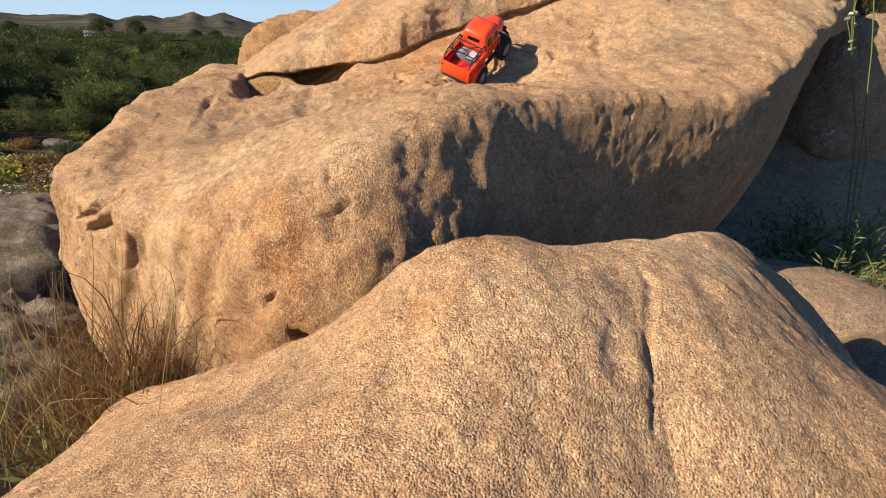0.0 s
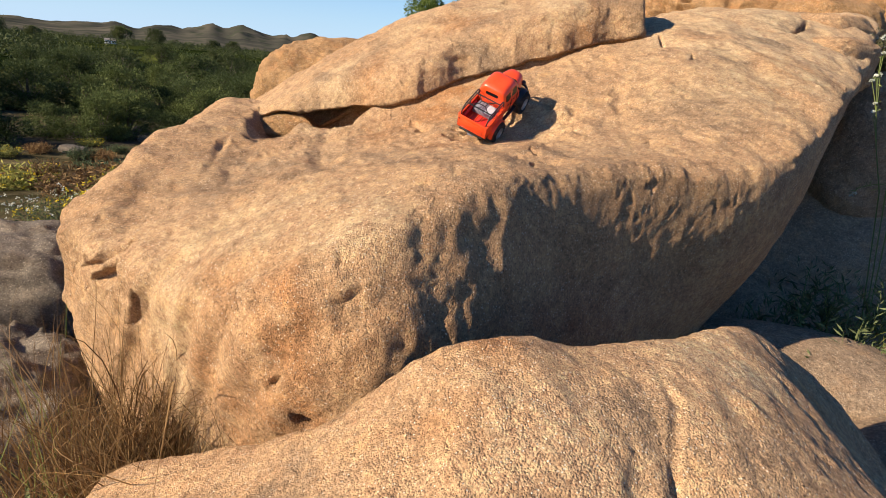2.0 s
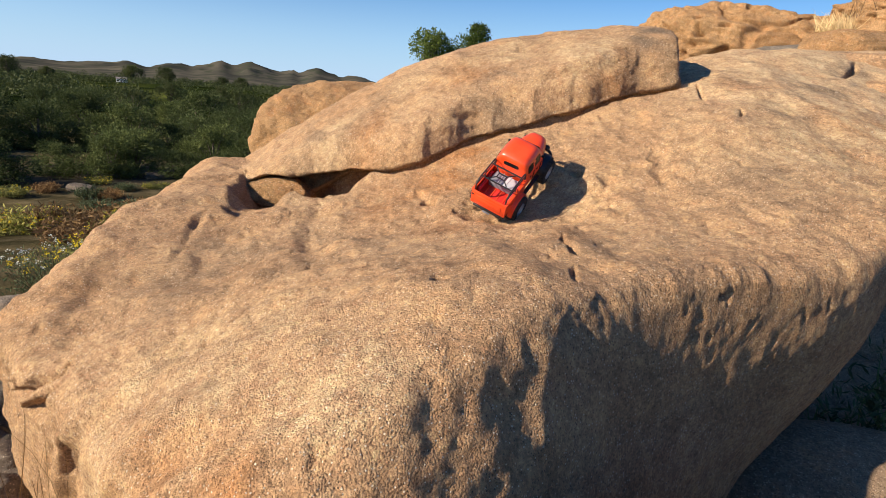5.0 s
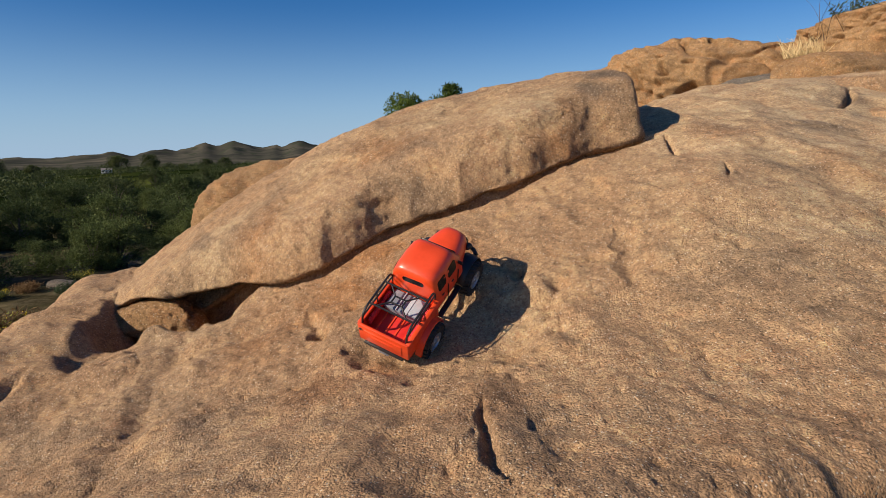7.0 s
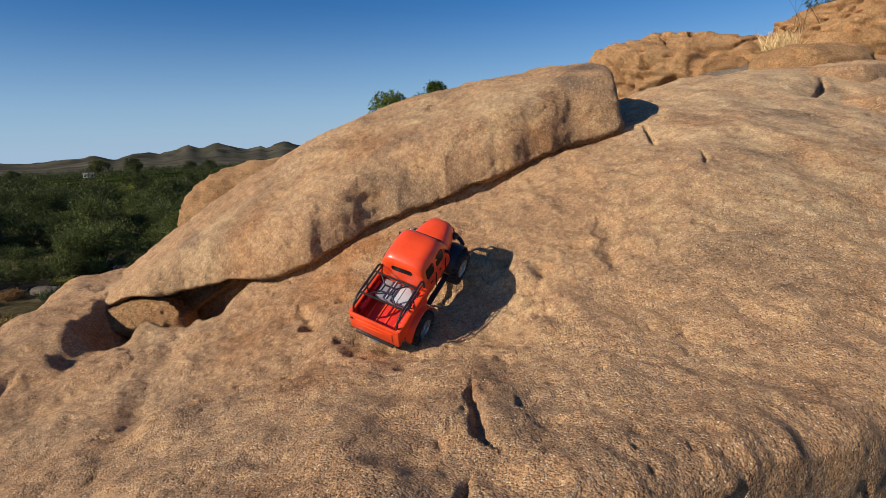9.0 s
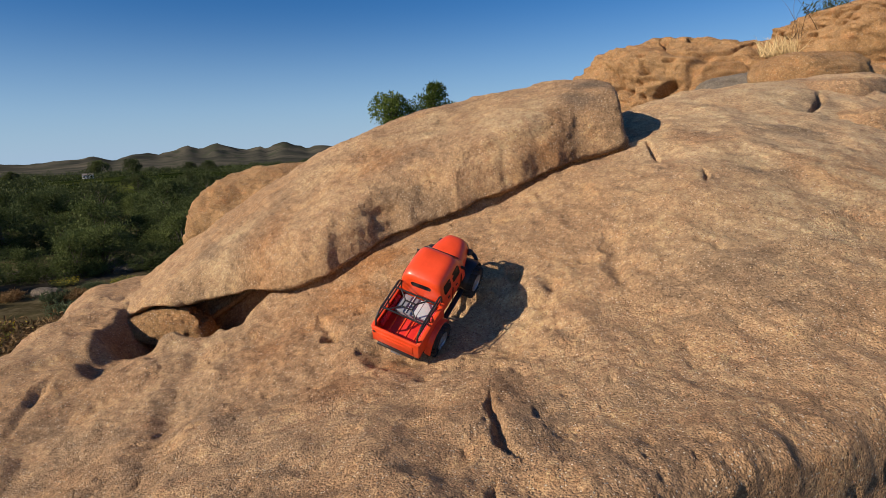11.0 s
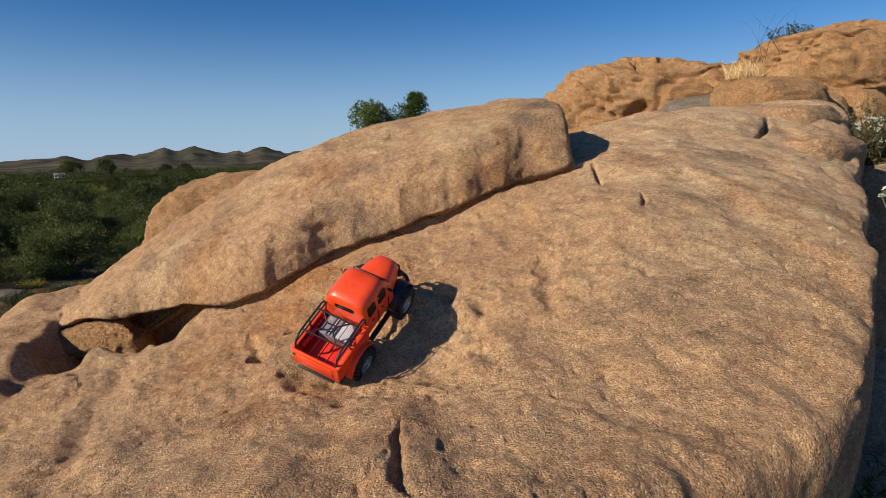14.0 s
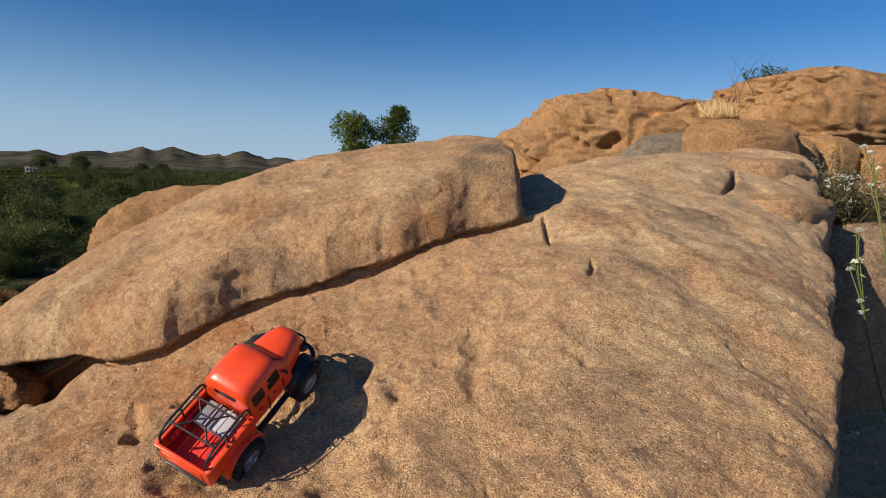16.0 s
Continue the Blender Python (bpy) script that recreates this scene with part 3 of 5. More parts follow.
def near_place(x, y):
    z = sheet(x, y, -0.9, -0.1, 0.16, 0.16, NEAR_NET) + 0.72 * np.maximum(0, x - 0.30) * fade(0.95, 0.50, y) - fold(y - near_crest(x) + 0.012 * rough(x, y, 0.14, 3, 21), 0.055, 0.08, 0.05, 5)
    edge = np.maximum(np.maximum(fade(-0.62, -0.88, x + 0.05 * lump(y / 0.2, 0 * y, 24)), fade(0.95, 1.12, x + 0.04 * fade(0.5, 0.2, y) * (1 + lump(y / 0.15, 0 * y, 26)))), fade(0.12, -0.08, y + 0.04 * lump(x / 0.2, 0 * x, 25) - 0.5 * np.maximum(0, np.abs(x - 0.1) - 0.55) ** 1.3))
    return x, y, np.maximum(z - 1.2 * edge, -0.3)


NEAR_CUTS = [
    ([(0.335, 0.80, 0.96), (0.335, 0.72, 0.95), (0.300, 0.62, 0.90), (0.275, 0.52, 0.84)], 0.007, 0.006),
    ([(0.255, 0.66, 0.93), (0.245, 0.56, 0.87)], 0.016, 0.006),
    ([(0.43, 0.84, 0.95), (0.42, 0.74, 0.93), (0.40, 0.62, 0.86)], 0.024, 0.005),
    ([(0.02, 0.74, 0.93), (0.01, 0.60, 0.89), (-0.01, 0.48, 0.85)], 0.035, 0.008),
    ([(-0.14, 0.74, 0.82), (-0.16, 0.62, 0.79)], 0.022, 0.006),
]


def near_relief(p, n):
    x, y, z = p[..., 0], p[..., 1], p[..., 2]
    flutes = 0.0016 * lump((x + 0.2 * y) / 0.08, y / 0.5, 64) + 0.0008 * lump((x + 0.1 * y) / 0.035, y / 0.25, 65)
    lumps = 0.010 * rough3(x, y, z, 0.22, 3, 23) + 0.0065 * rough3(x, y, z, 0.09, 4, 29, 0.45) + 0.0032 * rough3(x, y, z, 0.018, 3, 35)
    return flutes + lumps - scored(p, n, NEAR_CUTS)


def near_paint(x, y, z):
    mottle = 0.5 + 0.5 * rough3(x, y, z, 0.08, 4, 511)
    rust = spots(x, y, [(0.05, 0.74, 0.12, 0.6), (0.62, 0.85, 0.12, 0.7), (0.10, 0.78, 0.06, 0.9)])
    pale = spots(x, y, [(0.45, 0.86, 0.12, 0.7), (0.15, 0.60, 0.2, 0.3), (0.35, 0.55, 0.2, 0.25)])
    grey = spots(x, y, [(-0.01, 0.75, 0.05, 1.0), (0.30, 0.68, 0.08, 0.6), (-0.2, 0.70, 0.15, 0.6), (0.5, 0.62, 0.14, 0.5)])
    return {"worn": 0.45 + 0 * x, "rust": rust * fade(0.3, 0.7, mottle), "pale": pale * fade(0.3, 0.75, 1 - mottle * 0.8), "grey": grey * fade(0.35, 0.7, mottle)}


near_rock = net("boulder", np.linspace(-0.9, 1.15, 560), np.linspace(-0.1, 1.2, 360), near_place, ROCK, near_relief, paint=near_paint)
tagged(near_rock, "low tan sandstone rock with a rounded fluted crest", "boulder")

BLOCK_CUTS = [
    ([(0.300, 2.74, 1.64), (0.290, 2.70, 1.60), (0.284, 2.66, 1.56)], 0.008, 0.035),
    ([(-0.30, 2.72, 1.37), (-0.29, 2.70, 1.36)], 0.007, 0.016),
    ([(0.05, 2.50, 1.42), (-0.15, 2.52, 1.33), (-0.35, 2.6, 1.26)], 0.026, 0.009),
    ([(0.60, 2.40, 1.58), (0.45, 2.36, 1.53), (0.25, 2.38, 1.47)], 0.026, 0.008),
]


def block_relief(p, n):
    x, y, z = p[..., 0], p[..., 1], p[..., 2]
    lumps = 0.012 * rough3(x, y, z, 0.26, 3, 33) + 0.0110 * rough3(x, y, z, 0.10, 4, 39, 0.45) + 0.0045 * rough3(x, y, z, 0.022, 3, 45)
    beds = 0.007 * lump((z - 0.35 * x) / 0.055 + 2 * lump3(x / 0.4, y / 0.4, z / 0.4, 48), x / 0.7, 47)
    dents = 0.010 * fade(0.20, 0.7, lump3(x / 0.13, y / 0.13, z / 0.09, 49))
    return lumps + beds - dents - scored(p, n, BLOCK_CUTS) - crazed(x, y, z, 0.16, 0.003, 461, 0.05, 0.2)


def block_paint(x, y, z):
    mottle = 0.5 + 0.5 * rough3(x, y, z, 0.09, 4, 521)
    grey = spots(x, y, [(0.68, 2.50, 0.14, 1.0), (0.74, 2.40, 0.10, 0.6), (0.2, 2.40, 0.14, 0.6), (-0.35, 2.6, 0.25, 0.5)])
    pale = spots(x, y, [(0.50, 2.48, 0.16, 0.8), (0.3, 2.7, 0.25, 0.7), (0.0, 2.65, 0.25, 0.5), (-0.35, 2.5, 0.2, 0.7)])
    rust = spots(x, y, [(0.10, 2.55, 0.16, 0.6), (-0.2, 2.45, 0.14, 0.6), (0.55, 2.40, 0.12, 0.5)])
    return {"rust": rust * fade(0.3, 0.7, mottle), "pale": pale * fade(0.3, 0.75, 1 - mottle * 0.8), "grey": grey * fade(0.35, 0.7, mottle)}


upper_rock = net("rock_slab", np.linspace(-88, 88, 620), np.linspace(-85, 275, 520), shell(block_field, (0.0, 2.66, 1.33), 3.0, -90, 280), ROCK, block_relief, paint=block_paint)
tagged(upper_rock, "thick layered sandstone slab lying over a dark crack", "boulder")


def boulder(name, centre, size, seed, material, label, turn=0.0, bump=0.12, square=0.75, pits=0.0, fine=1.0, n=84):
    """A rounded boulder, uneven at several scales; pits: depth of weathered holes."""
    nu, nv = n, n * 2 // 3
    u, v = np.meshgrid(np.linspace(0, 2 * np.pi, nu), np.linspace(0, np.pi, nv))
    sx, sy, sz = np.sin(v) * np.cos(u), np.sin(v) * np.sin(u), np.cos(v)
    p = lambda a: np.sign(a) * np.abs(a) ** square
    r = 1 + bump * (1.3 * rough3(sx, sy, sz, 0.9, 3, seed) + 0.45 * fine * rough3(sx, sy, sz, 0.3, 4, seed + 7) + 0.14 * fine * rough3(sx, sy, sz, 0.07, 3, seed + 9))
    r = r - 0.5 * bump * fine * crazed(sx, sy, sz, 0.45, 0.35, seed + 15, 0.06, -0.1)
    r = r + 0.06 * bump * fine * lump(sz * 9 + 2 * lump3(sx * 2, sy * 2, sz * 2, seed + 3), sx * 2, seed + 4)
    if pits:
        r = r - pits * fade(0.42, 0.8, lump3(sx / 0.075, sy / 0.075, sz / 0.10, seed + 11)) * fade(-0.1, 0.3, lump3(sx / 0.4, sy / 0.4, sz / 0.4, seed + 12))
    verts = np.stack([(p(sx) * r * size[0]).ravel(), (p(sy) * r * size[1]).ravel(), (p(sz) * r * size[2]).ravel()], 1) * UNIT
    k = (np.arange(nv - 1)[:, None] * nu + np.arange(nu - 1)[None]).ravel()
    me = bpy.data.meshes.new(name)
    me.from_pydata(verts.tolist(), [], np.stack([k, k + nu, k + nu + 1, k + 1], 1).tolist())
    bm = bmesh.new()
    bm.from_mesh(me)
    bmesh.ops.remove_doubles(bm, verts=bm.verts, dist=0.0002)
    bm.to_mesh(me)
    bm.free()
    me.polygons.foreach_set("use_smooth", [True] * len(me.polygons))
    me.materials.append(material)
    ob = new(name, me)
    ob.matrix_world = pose(*(c * UNIT for c in centre), 0, 0, turn)
    return tagged(ob, label, "boulder")


boulder("boulder", (-0.62, 5.60, 0.80), (0.90, 0.62, 0.66), 51, ROCK_RUST, "rounded tan boulder behind the large sandstone slab", 8, 0.11, 0.72, 0.0, 2.0, 160)
boulder("boulder", (-0.55, 2.545, 1.045), (0.11, 0.06, 0.050), 58, ROCK_RUST, "ochre rock bulging out of the hollow", -14, 0.22, 0.6, 0.0, 1.5, 90)
# the outcrop higher up the slope
boulder("outcrop", (3.41, 7.21, 1.78), (1.43, 0.90, 0.79), 61, ROCK_RUST, "wide rusty sandstone outcrop with weathered holes", -6, 0.11, 0.85, 0.15, 2.9, 320)
boulder("outcrop", (4.72, 6.03, 2.20), (1.09, 0.80, 0.46), 67, ROCK_RUST, "massive ochre sandstone outcrop with an undercut foot", 10, 0.10, 0.72, 0.09, 2.4, 280)
boulder("boulder", (2.83, 4.52, 1.84), (0.33, 0.28, 0.19), 91, ROCK_RUST, "blocky ochre boulder wedged under the outcrop", 5, 0.10, 0.62, 0.02, 1.7)
boulder("boulder", (3.25, 4.73, 1.78), (0.20, 0.24, 0.19), 92, ROCK_RUST, "squarish ochre boulder under the outcrop", -8, 0.10, 0.55, 0.02, 1.7)
boulder("boulder", (3.60, 4.76, 1.77), (0.17, 0.24, 0.21), 93, ROCK_RUST, "squarish ochre boulder under the outcrop", 12, 0.10, 0.55, 0.02, 1.7)
boulder("boulder", (4.12, 4.66, 1.72), (0.34, 0.27, 0.20), 94, ROCK_RUST, "low reddish boulder at the outcrop's foot", 0, 0.10, 0.6, 0.02, 1.7)
# the bank's shade is in its colour, greyer and darker than the blocks
boulder("boulder", (3.48, 5.32, 1.66), (1.1, 0.30, 0.35), 95, ROCK_GREY_SHADE, "rock bank under the outcrop with shade in its grey colour", 0, 0.08, 0.6, 0.02, 1.7)
boulder("boulder", (1.70, 2.68, 1.485), (0.20, 0.15, 0.11), 96, ROCK, "flat tan block at the slab's back edge", 30, 0.09, 0.55, 0.02, 1.7)
boulder("boulder", (1.86, 3.00, 1.60), (0.22, 0.17, 0.125), 97, ROCK, "flat ochre block behind the slab", 28, 0.09, 0.55, 0.02, 1.7)
boulder("boulder", (2.22, 2.98, 1.15), (0.36, 0.30, 0.36), 89, ROCK_BROWN, "brown rock under the flowering shrub", 15, 0.10, 0.6, 0.0, 1.4)
boulder("boulder", (2.40, 2.82, 1.40), (0.14, 0.15, 0.20), 98, ROCK_GREY_SHADE, "grey lichened rock beside the flowering shrub", 10, 0.12)
# rocks beside the dry grass, their shade put into the dark grey colour
boulder("boulder", (-1.69, 2.50, 0.22), (0.40, 0.36, 0.33), 75, ROCK_GREY_SHADE, "rock beside the dry grass with shade put into its grey", 20, 0.16, 0.7, 0.0, 2.0)
boulder("boulder", (-1.42, 1.82, -0.02), (0.40, 0.36, 0.36), 76, ROCK_GREY_SHADE, "cracked rock below the boulder, coloured dark for shade", 50, 0.18, 0.7, 0.0, 2.0)
boulder("boulder", (-2.05, 1.75, -0.02), (0.42, 0.50, 0.38), 77, ROCK_GREY_SHADE, "weathered rock below the boulder, coloured dark for shade", -20, 0.18, 0.7, 0.0, 2.0)


boulder("boulder", (1.13, 1.66, 0.42), (0.52, 0.28, 0.235), 99, ROCK_BROWN, "smooth dark brown boulder in the cleft", -14, 0.05, 0.85, 0.0, 0.7)
boulder("boulder", (1.30, 1.22, 0.40), (0.27, 0.25, 0.20), 100, ROCK_BROWN, "smooth dark brown boulder in the cleft", 20, 0.05, 0.85, 0.0, 0.7)


def right_place(x, y):
    z = 0.40 + 0.75 * np.clip(y - 2.30, 0, 0.75) + 0.30 * np.maximum(0, y - 3.05) - 0.40 * np.maximum(0, 1.85 - y) + 0.12 * fade(1.5, 2.3, x) - 0.35 * fade(1.0, 0.75, x) + 0.20 * np.exp(-((x - 1.55) / 0.28) ** 2 - ((y - 1.85) / 0.25) ** 2)
    edge = fade(0.84, 1.0, np.hypot((x - 2.45) / 1.74, (y - 2.62) / 1.92) + 0.07 * rough(x, y, 0.6, 3, 221))
    return x, y, np.maximum(z - 1.6 * edge, -0.3)


def right_relief(p, n):
    x, y, z = p[..., 0], p[..., 1], p[..., 2]
    return 0.04 * rough3(x, y, z, 0.6, 3, 203) + 0.008 * rough3(x, y, z, 0.1, 4, 209) - scored(p, n, [([(1.5, 2.5, 0.6), (2.1, 2.45, 0.6), (3.0, 2.7, 0.75)], 0.04, 0.05), ([(2.2, 2.2, 0.5), (2.4, 2.9, 0.9), (2.5, 3.6, 1.1)], 0.02, 0.03)])


right_rock = net("rock_sheet", np.linspace(0.72, 4.25, 260), np.linspace(0.65, 4.55, 260), right_place, ROCK_BROWN, right_relief)
tagged(right_rock, "broad brown rock sheet in the boulder's shade", "rock")


def spread(b):
    """The bearing at which a far thing lies, from its place along the valley's arc."""
    return 4.5 + np.degrees(np.arctan2(0.644 * np.sin(np.radians(b - 4.7)), np.cos(np.radians(b - 4.7))))


def ground_height(x, y):
    """The slope falls from the rocks to a dry creek and a wooded valley, and climbs behind the outcrop."""
    r = np.hypot(x, y) / 1.5
    turn = np.arctan2(x, y) - np.radians(4.5)
    bearing = 4.7 + np.degrees(np.arctan2(np.sin(turn) / 0.644, np.cos(turn)))
    low = fade(8, -14, bearing) * fade(-178, -120, bearing)
    z = -0.16 - 0.5 * fade(1.5, 4.0, r) * low - 3.0 * fade(3.5, 17.0, r) * low + 0.02 * rough(x, y, 0.5, 4, 81)
    z = z + (1 - low) * (1.1 * fade(1.5, 4.5, r) * fade(100, 60, np.abs(bearing)) + 1.8 * fade(10, 40, r))
    z = z + 0.5 * rough(x, y, 21.0, 4, 83) * fade(15, 45, r)
    z = z + low * 1.5 * fade(60, 170, r) + 1.2 * fade(170, 420, r) + 1.4 * np.exp(-((bearing + 31) / 9) ** 2 - ((r - 135) / 45) ** 2) + 2.5 * np.exp(-((bearing + 56) / 9) ** 2 - ((r - 80) / 30) ** 2) + 1.2 * rough(x, y, 105.0, 3, 84) * fade(60, 160, r)
    return z


rr = np.concatenate([np.linspace(0.05, 3, 50), 3 * np.power(1000.0, np.linspace(0.01, 1, 150))])
aa = np.linspace(-np.pi, np.pi, 340)
def ground_paint(x, y, z):
    r, bearing = np.hypot(x, y), np.degrees(np.arctan2(x, y))
    patch = 0.5 + 0.5 * rough(x, y, 9.0, 4, 88)
    meadow = fade(6.5, 3.5, np.abs(bearing + 20)) * fade(120, 130, r) * fade(168, 150, r) * fade(0.25, 0.6, patch)
    creek = fade(4.2, 1.2, np.abs(r - 35 + 3 * rough(x, y, 9.0, 3, 89))) * fade(0, -15, bearing) * (0.5 + 0.5 * fade(0.4, 0.6, patch))
    return {"meadow": meadow, "creek": creek}


ground = net("ground", aa, rr, lambda a, r: (r * np.sin(a), r * np.cos(a), ground_height(r * np.sin(a), r * np.cos(a))), GROUND, scale=1.0, paint=ground_paint)
tagged(ground, "dry sandy ground falling to a wooded grassy valley", "ground", kind="structure")

HILL_TOPS = [(-17, 1.05, 12), (-25.5, 0.95, 1.6), (-13.4, 1.25, 1.2), (-62, 0.7, 8), (-45, 0.8, 7), (-33, 0.75, 5), (-27.5, 0.7, 3), (-22.6, 1.15, 2.0), (-18.9, 1.5, 1.9), (-16.3, 1.3, 1.5), (-10.6, 1.55, 2.3), (-7, 1.25, 2.5), (0, 1.1, 5), (12, 1.2, 8), (40, 1.4, 16)]


def hill_place(a, f):
    """Bare hills: a is the bearing in degrees, f runs from their foot to their back."""
    rise, a0 = 0.0, a
    a = a + 0.9 * rough(a, 0 * a, 3.0, 3, 306) + 0.5 * rough(a, f, 2.0, 3, 307)
    for at, tall, wide in HILL_TOPS:
        rise = rise + (tall * np.exp(-1.1 * np.abs((a - at) / wide) ** 1.6)) ** 3
    rise = np.cbrt(rise)
    a = a0
    r = 420 + 900 * f
    form = fade(0.0, 0.62, f) * fade(1.25, 0.62, f)
    x, y = r * np.sin(np.radians(a)), r * np.cos(np.radians(a))
    gully = 1 + 0.25 * rough(x, y, 150.0, 5, 301) * form - 0.5 * form * (1 - form) * 4 * np.abs(rough(x, y, 120.0, 4, 303)) - 0.6 * form * np.abs(rough(x, y, 85.0, 4, 309))
    top = rise + 0.22 * rough(a, 0 * a, 1.3, 5, 305) * fade(0.3, 0.6, f)
    return x, y, -2.0 + (3.3 + np.tan(np.radians(top)) * r) * form * gully


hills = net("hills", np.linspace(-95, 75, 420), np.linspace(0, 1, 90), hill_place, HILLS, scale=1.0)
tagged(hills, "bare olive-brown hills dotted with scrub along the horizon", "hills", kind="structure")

# grey rocks along the dry creek
for k, (b, d, w, h) in enumerate(((-44, 23.0, 0.8, 0.32), (-40.5, 22.2, 1.1, 0.35), (-37.5, 23.2, 1.0, 0.4), (-35, 22.0, 0.9, 0.4), (-47.5, 21.5, 0.7, 0.22), (-52, 21.0, 0.8, 0.25), (-42, 19.5, 0.7, 0.25))):
    b, d = spread(b), 1.5 * d
    x, y = d * math.sin(radians(b)), d * math.cos(radians(b))
    boulder("boulder", (x / UNIT, y / UNIT, float(ground_height(np.array([x]), np.array([y]))[0]) / UNIT), (w / UNIT, 0.7 * w / UNIT, h / UNIT), 130 + k, ROCK_CREEK, "low pale grey rock beside the dry creek bed", 25 * k, 0.16, 0.7, 0.0, 1.6, 54)

# ---- the toy truck ----
def plain(name, colour, rough_value=0.5, metal=0.0, coat=0.0, grain=0.04, scale=300.0):
    """A moulded or painted surface with faint mottling and scuffs."""
    m, nodes, links, shader = stuff(name, rough_value, metal)
    shader.inputs["Coat Weight"].default_value = coat
    shader.inputs["Coat Roughness"].default_value = 0.2
    fac = noise_node(nodes, links, scale * 0.12, 6, 0.6)
    dark = tuple(c * (1 - 4 * grain) for c in colour)
    light = tuple(min(1.0, c * (1 + 2 * grain) + 0.3 * grain) for c in colour)
    links.new(ramp_node(nodes, links, fac, ((0.3, dark), (0.7, light))), shader.inputs["Base Color"])
    rr_fac = noise_node(nodes, links, scale * 0.4, 4, 0.7)
    links.new(ramp_node(nodes, links, rr_fac, ((0.3, (rough_value * 0.75,) * 3), (0.75, (min(1, rough_value * 1.35),) * 3))), shader.inputs["Roughness"])
    relief(nodes, links, shader, ((noise_node(nodes, links, scale, 3, 0.6), 0.12, 0.0006),))
    return m


ORANGE = plain("orange_shell", (0.82, 0.066, 0.008), 0.38, 0.0, 0.3, 0.03)
RED = plain("red_plastic", (0.70, 0.022, 0.010), 0.42, 0.0, 0.1)
RED_PAD = plain("red_fabric", (0.60, 0.02, 0.03), 0.8, 0.0, 0.0, 0.1)
BLACK = plain("black_plastic", (0.012, 0.012, 0.013), 0.4)
RUBBER = plain("dusty_rubber", (0.022, 0.021, 0.020), 0.85, 0.0, 0.0, 0.12)
SILVER = plain("silver_rim", (0.62, 0.62, 0.62), 0.32, 0.75)
WHITE = plain("white_plastic", (0.46, 0.47, 0.50), 0.4)
GREY = plain("grey_panel", (0.22, 0.23, 0.27), 0.35)
GLASS, _n, _l, _s = stuff("smoked_window", 0.25)
_s.inputs["Base Color"].default_value = (0.006, 0.006, 0.007, 1)
_s.inputs["Specular IOR Level"].default_value = 0.25
LENS, _n, _l, _s = stuff("lamp_lens", 0.08)
_s.inputs["Base Color"].default_value = (0.75, 0.77, 0.8, 1)


def part(name, bm, material, parent, label="", smooth=True):
    """Links a bmesh as one mesh object under a thing or a part."""
    me = bpy.data.meshes.new(name)
    bm.normal_update()
    bm.to_mesh(me)
    bm.free()
    me.materials.append(material)
    if smooth:
        me.polygons.foreach_set("use_smooth", [True] * len(me.polygons))
        me.set_sharp_from_angle(angle=radians(38))
    ob = new(name, me)
    ob.parent = parent
    return tagged(ob, label)


def slab(bm, x0, x1, y0, y1, z0, z1, bevel=0.0012, steps=2):
    """A box with rounded edges."""
    made = bmesh.ops.create_cube(bm, size=1.0, matrix=Matrix.Translation(((x0 + x1) / 2, (y0 + y1) / 2, (z0 + z1) / 2)) @ Matrix.Diagonal((x1 - x0, y1 - y0, z1 - z0, 1)))
    edges = {e for v in made["verts"] for e in v.link_edges}
    if bevel:
        bmesh.ops.bevel(bm, geom=list(edges), offset=bevel, segments=steps, profile=0.5, affect="EDGES")
    return bm


def tube(bm, points, radius, sides=8):
    """A round bar along a bent line."""
    rings, pts = [], [Vector(p) for p in points]
    for k, p in enumerate(pts):
        d = (pts[min(k + 1, len(pts) - 1)] - pts[max(k - 1, 0)]).normalized()
        side = d.cross(Vector((0.13, 0.31, 0.94))).normalized()
        upw = side.cross(d)
        rings.append([bm.verts.new(p + radius * (math.cos(a) * side + math.sin(a) * upw)) for a in (2 * math.pi * i / sides for i in range(sides))])
    for r, q in zip(rings, rings[1:]):
        for i in range(sides):
            bm.faces.new((r[i], r[(i + 1) % sides], q[(i + 1) % sides], q[i]))
    bm.faces.new(rings[0][::-1])
    bm.faces.new(rings[-1])
    return bm


def bent(points, corner=0.006, steps=4):
    """The same bent line with its corners rounded."""
    out, pts = [points[0]], [Vector(p) for p in points]
    for a, b, c in zip(pts, pts[1:], pts[2:]):
        p, q = b + (a - b).normalized() * min(corner, (a - b).length / 2), b + (c - b).normalized() * min(corner, (c - b).length / 2)
        out += [tuple(p.lerp(b, t).lerp(b.lerp(q, t), t)) for t in (i / steps for i in range(steps + 1))]
    return out + [points[-1]]


def loft(bm, sections, sides=40, power=4.0):
    """A hull through rounded sections: x, half width below, half width above, low z, high z."""
    rings = []
    for x, wl, wh, z0, z1, *more in sections:
        n = more[0] if more else power
        ring = []
        for i in range(sides):
            a = 2 * math.pi * (i + 0.5) / sides
            c, s = math.cos(a), math.sin(a)
            sy, sz = math.copysign(abs(c) ** (2 / n), c), math.copysign(abs(s) ** (2 / n), s)
            f = (sz + 1) / 2
            ring.append(bm.verts.new((x, sy * (wl + (wh - wl) * f ** 1.6), z0 + (z1 - z0) * f)))
        rings.append(ring)
    for r, q in zip(rings, rings[1:]):
        for i in range(sides):
            bm.faces.new((r[i], q[i], q[(i + 1) % sides], r[(i + 1) % sides]))
    bm.faces.new(rings[0])
    bm.faces.new(rings[-1][::-1])
    return bm


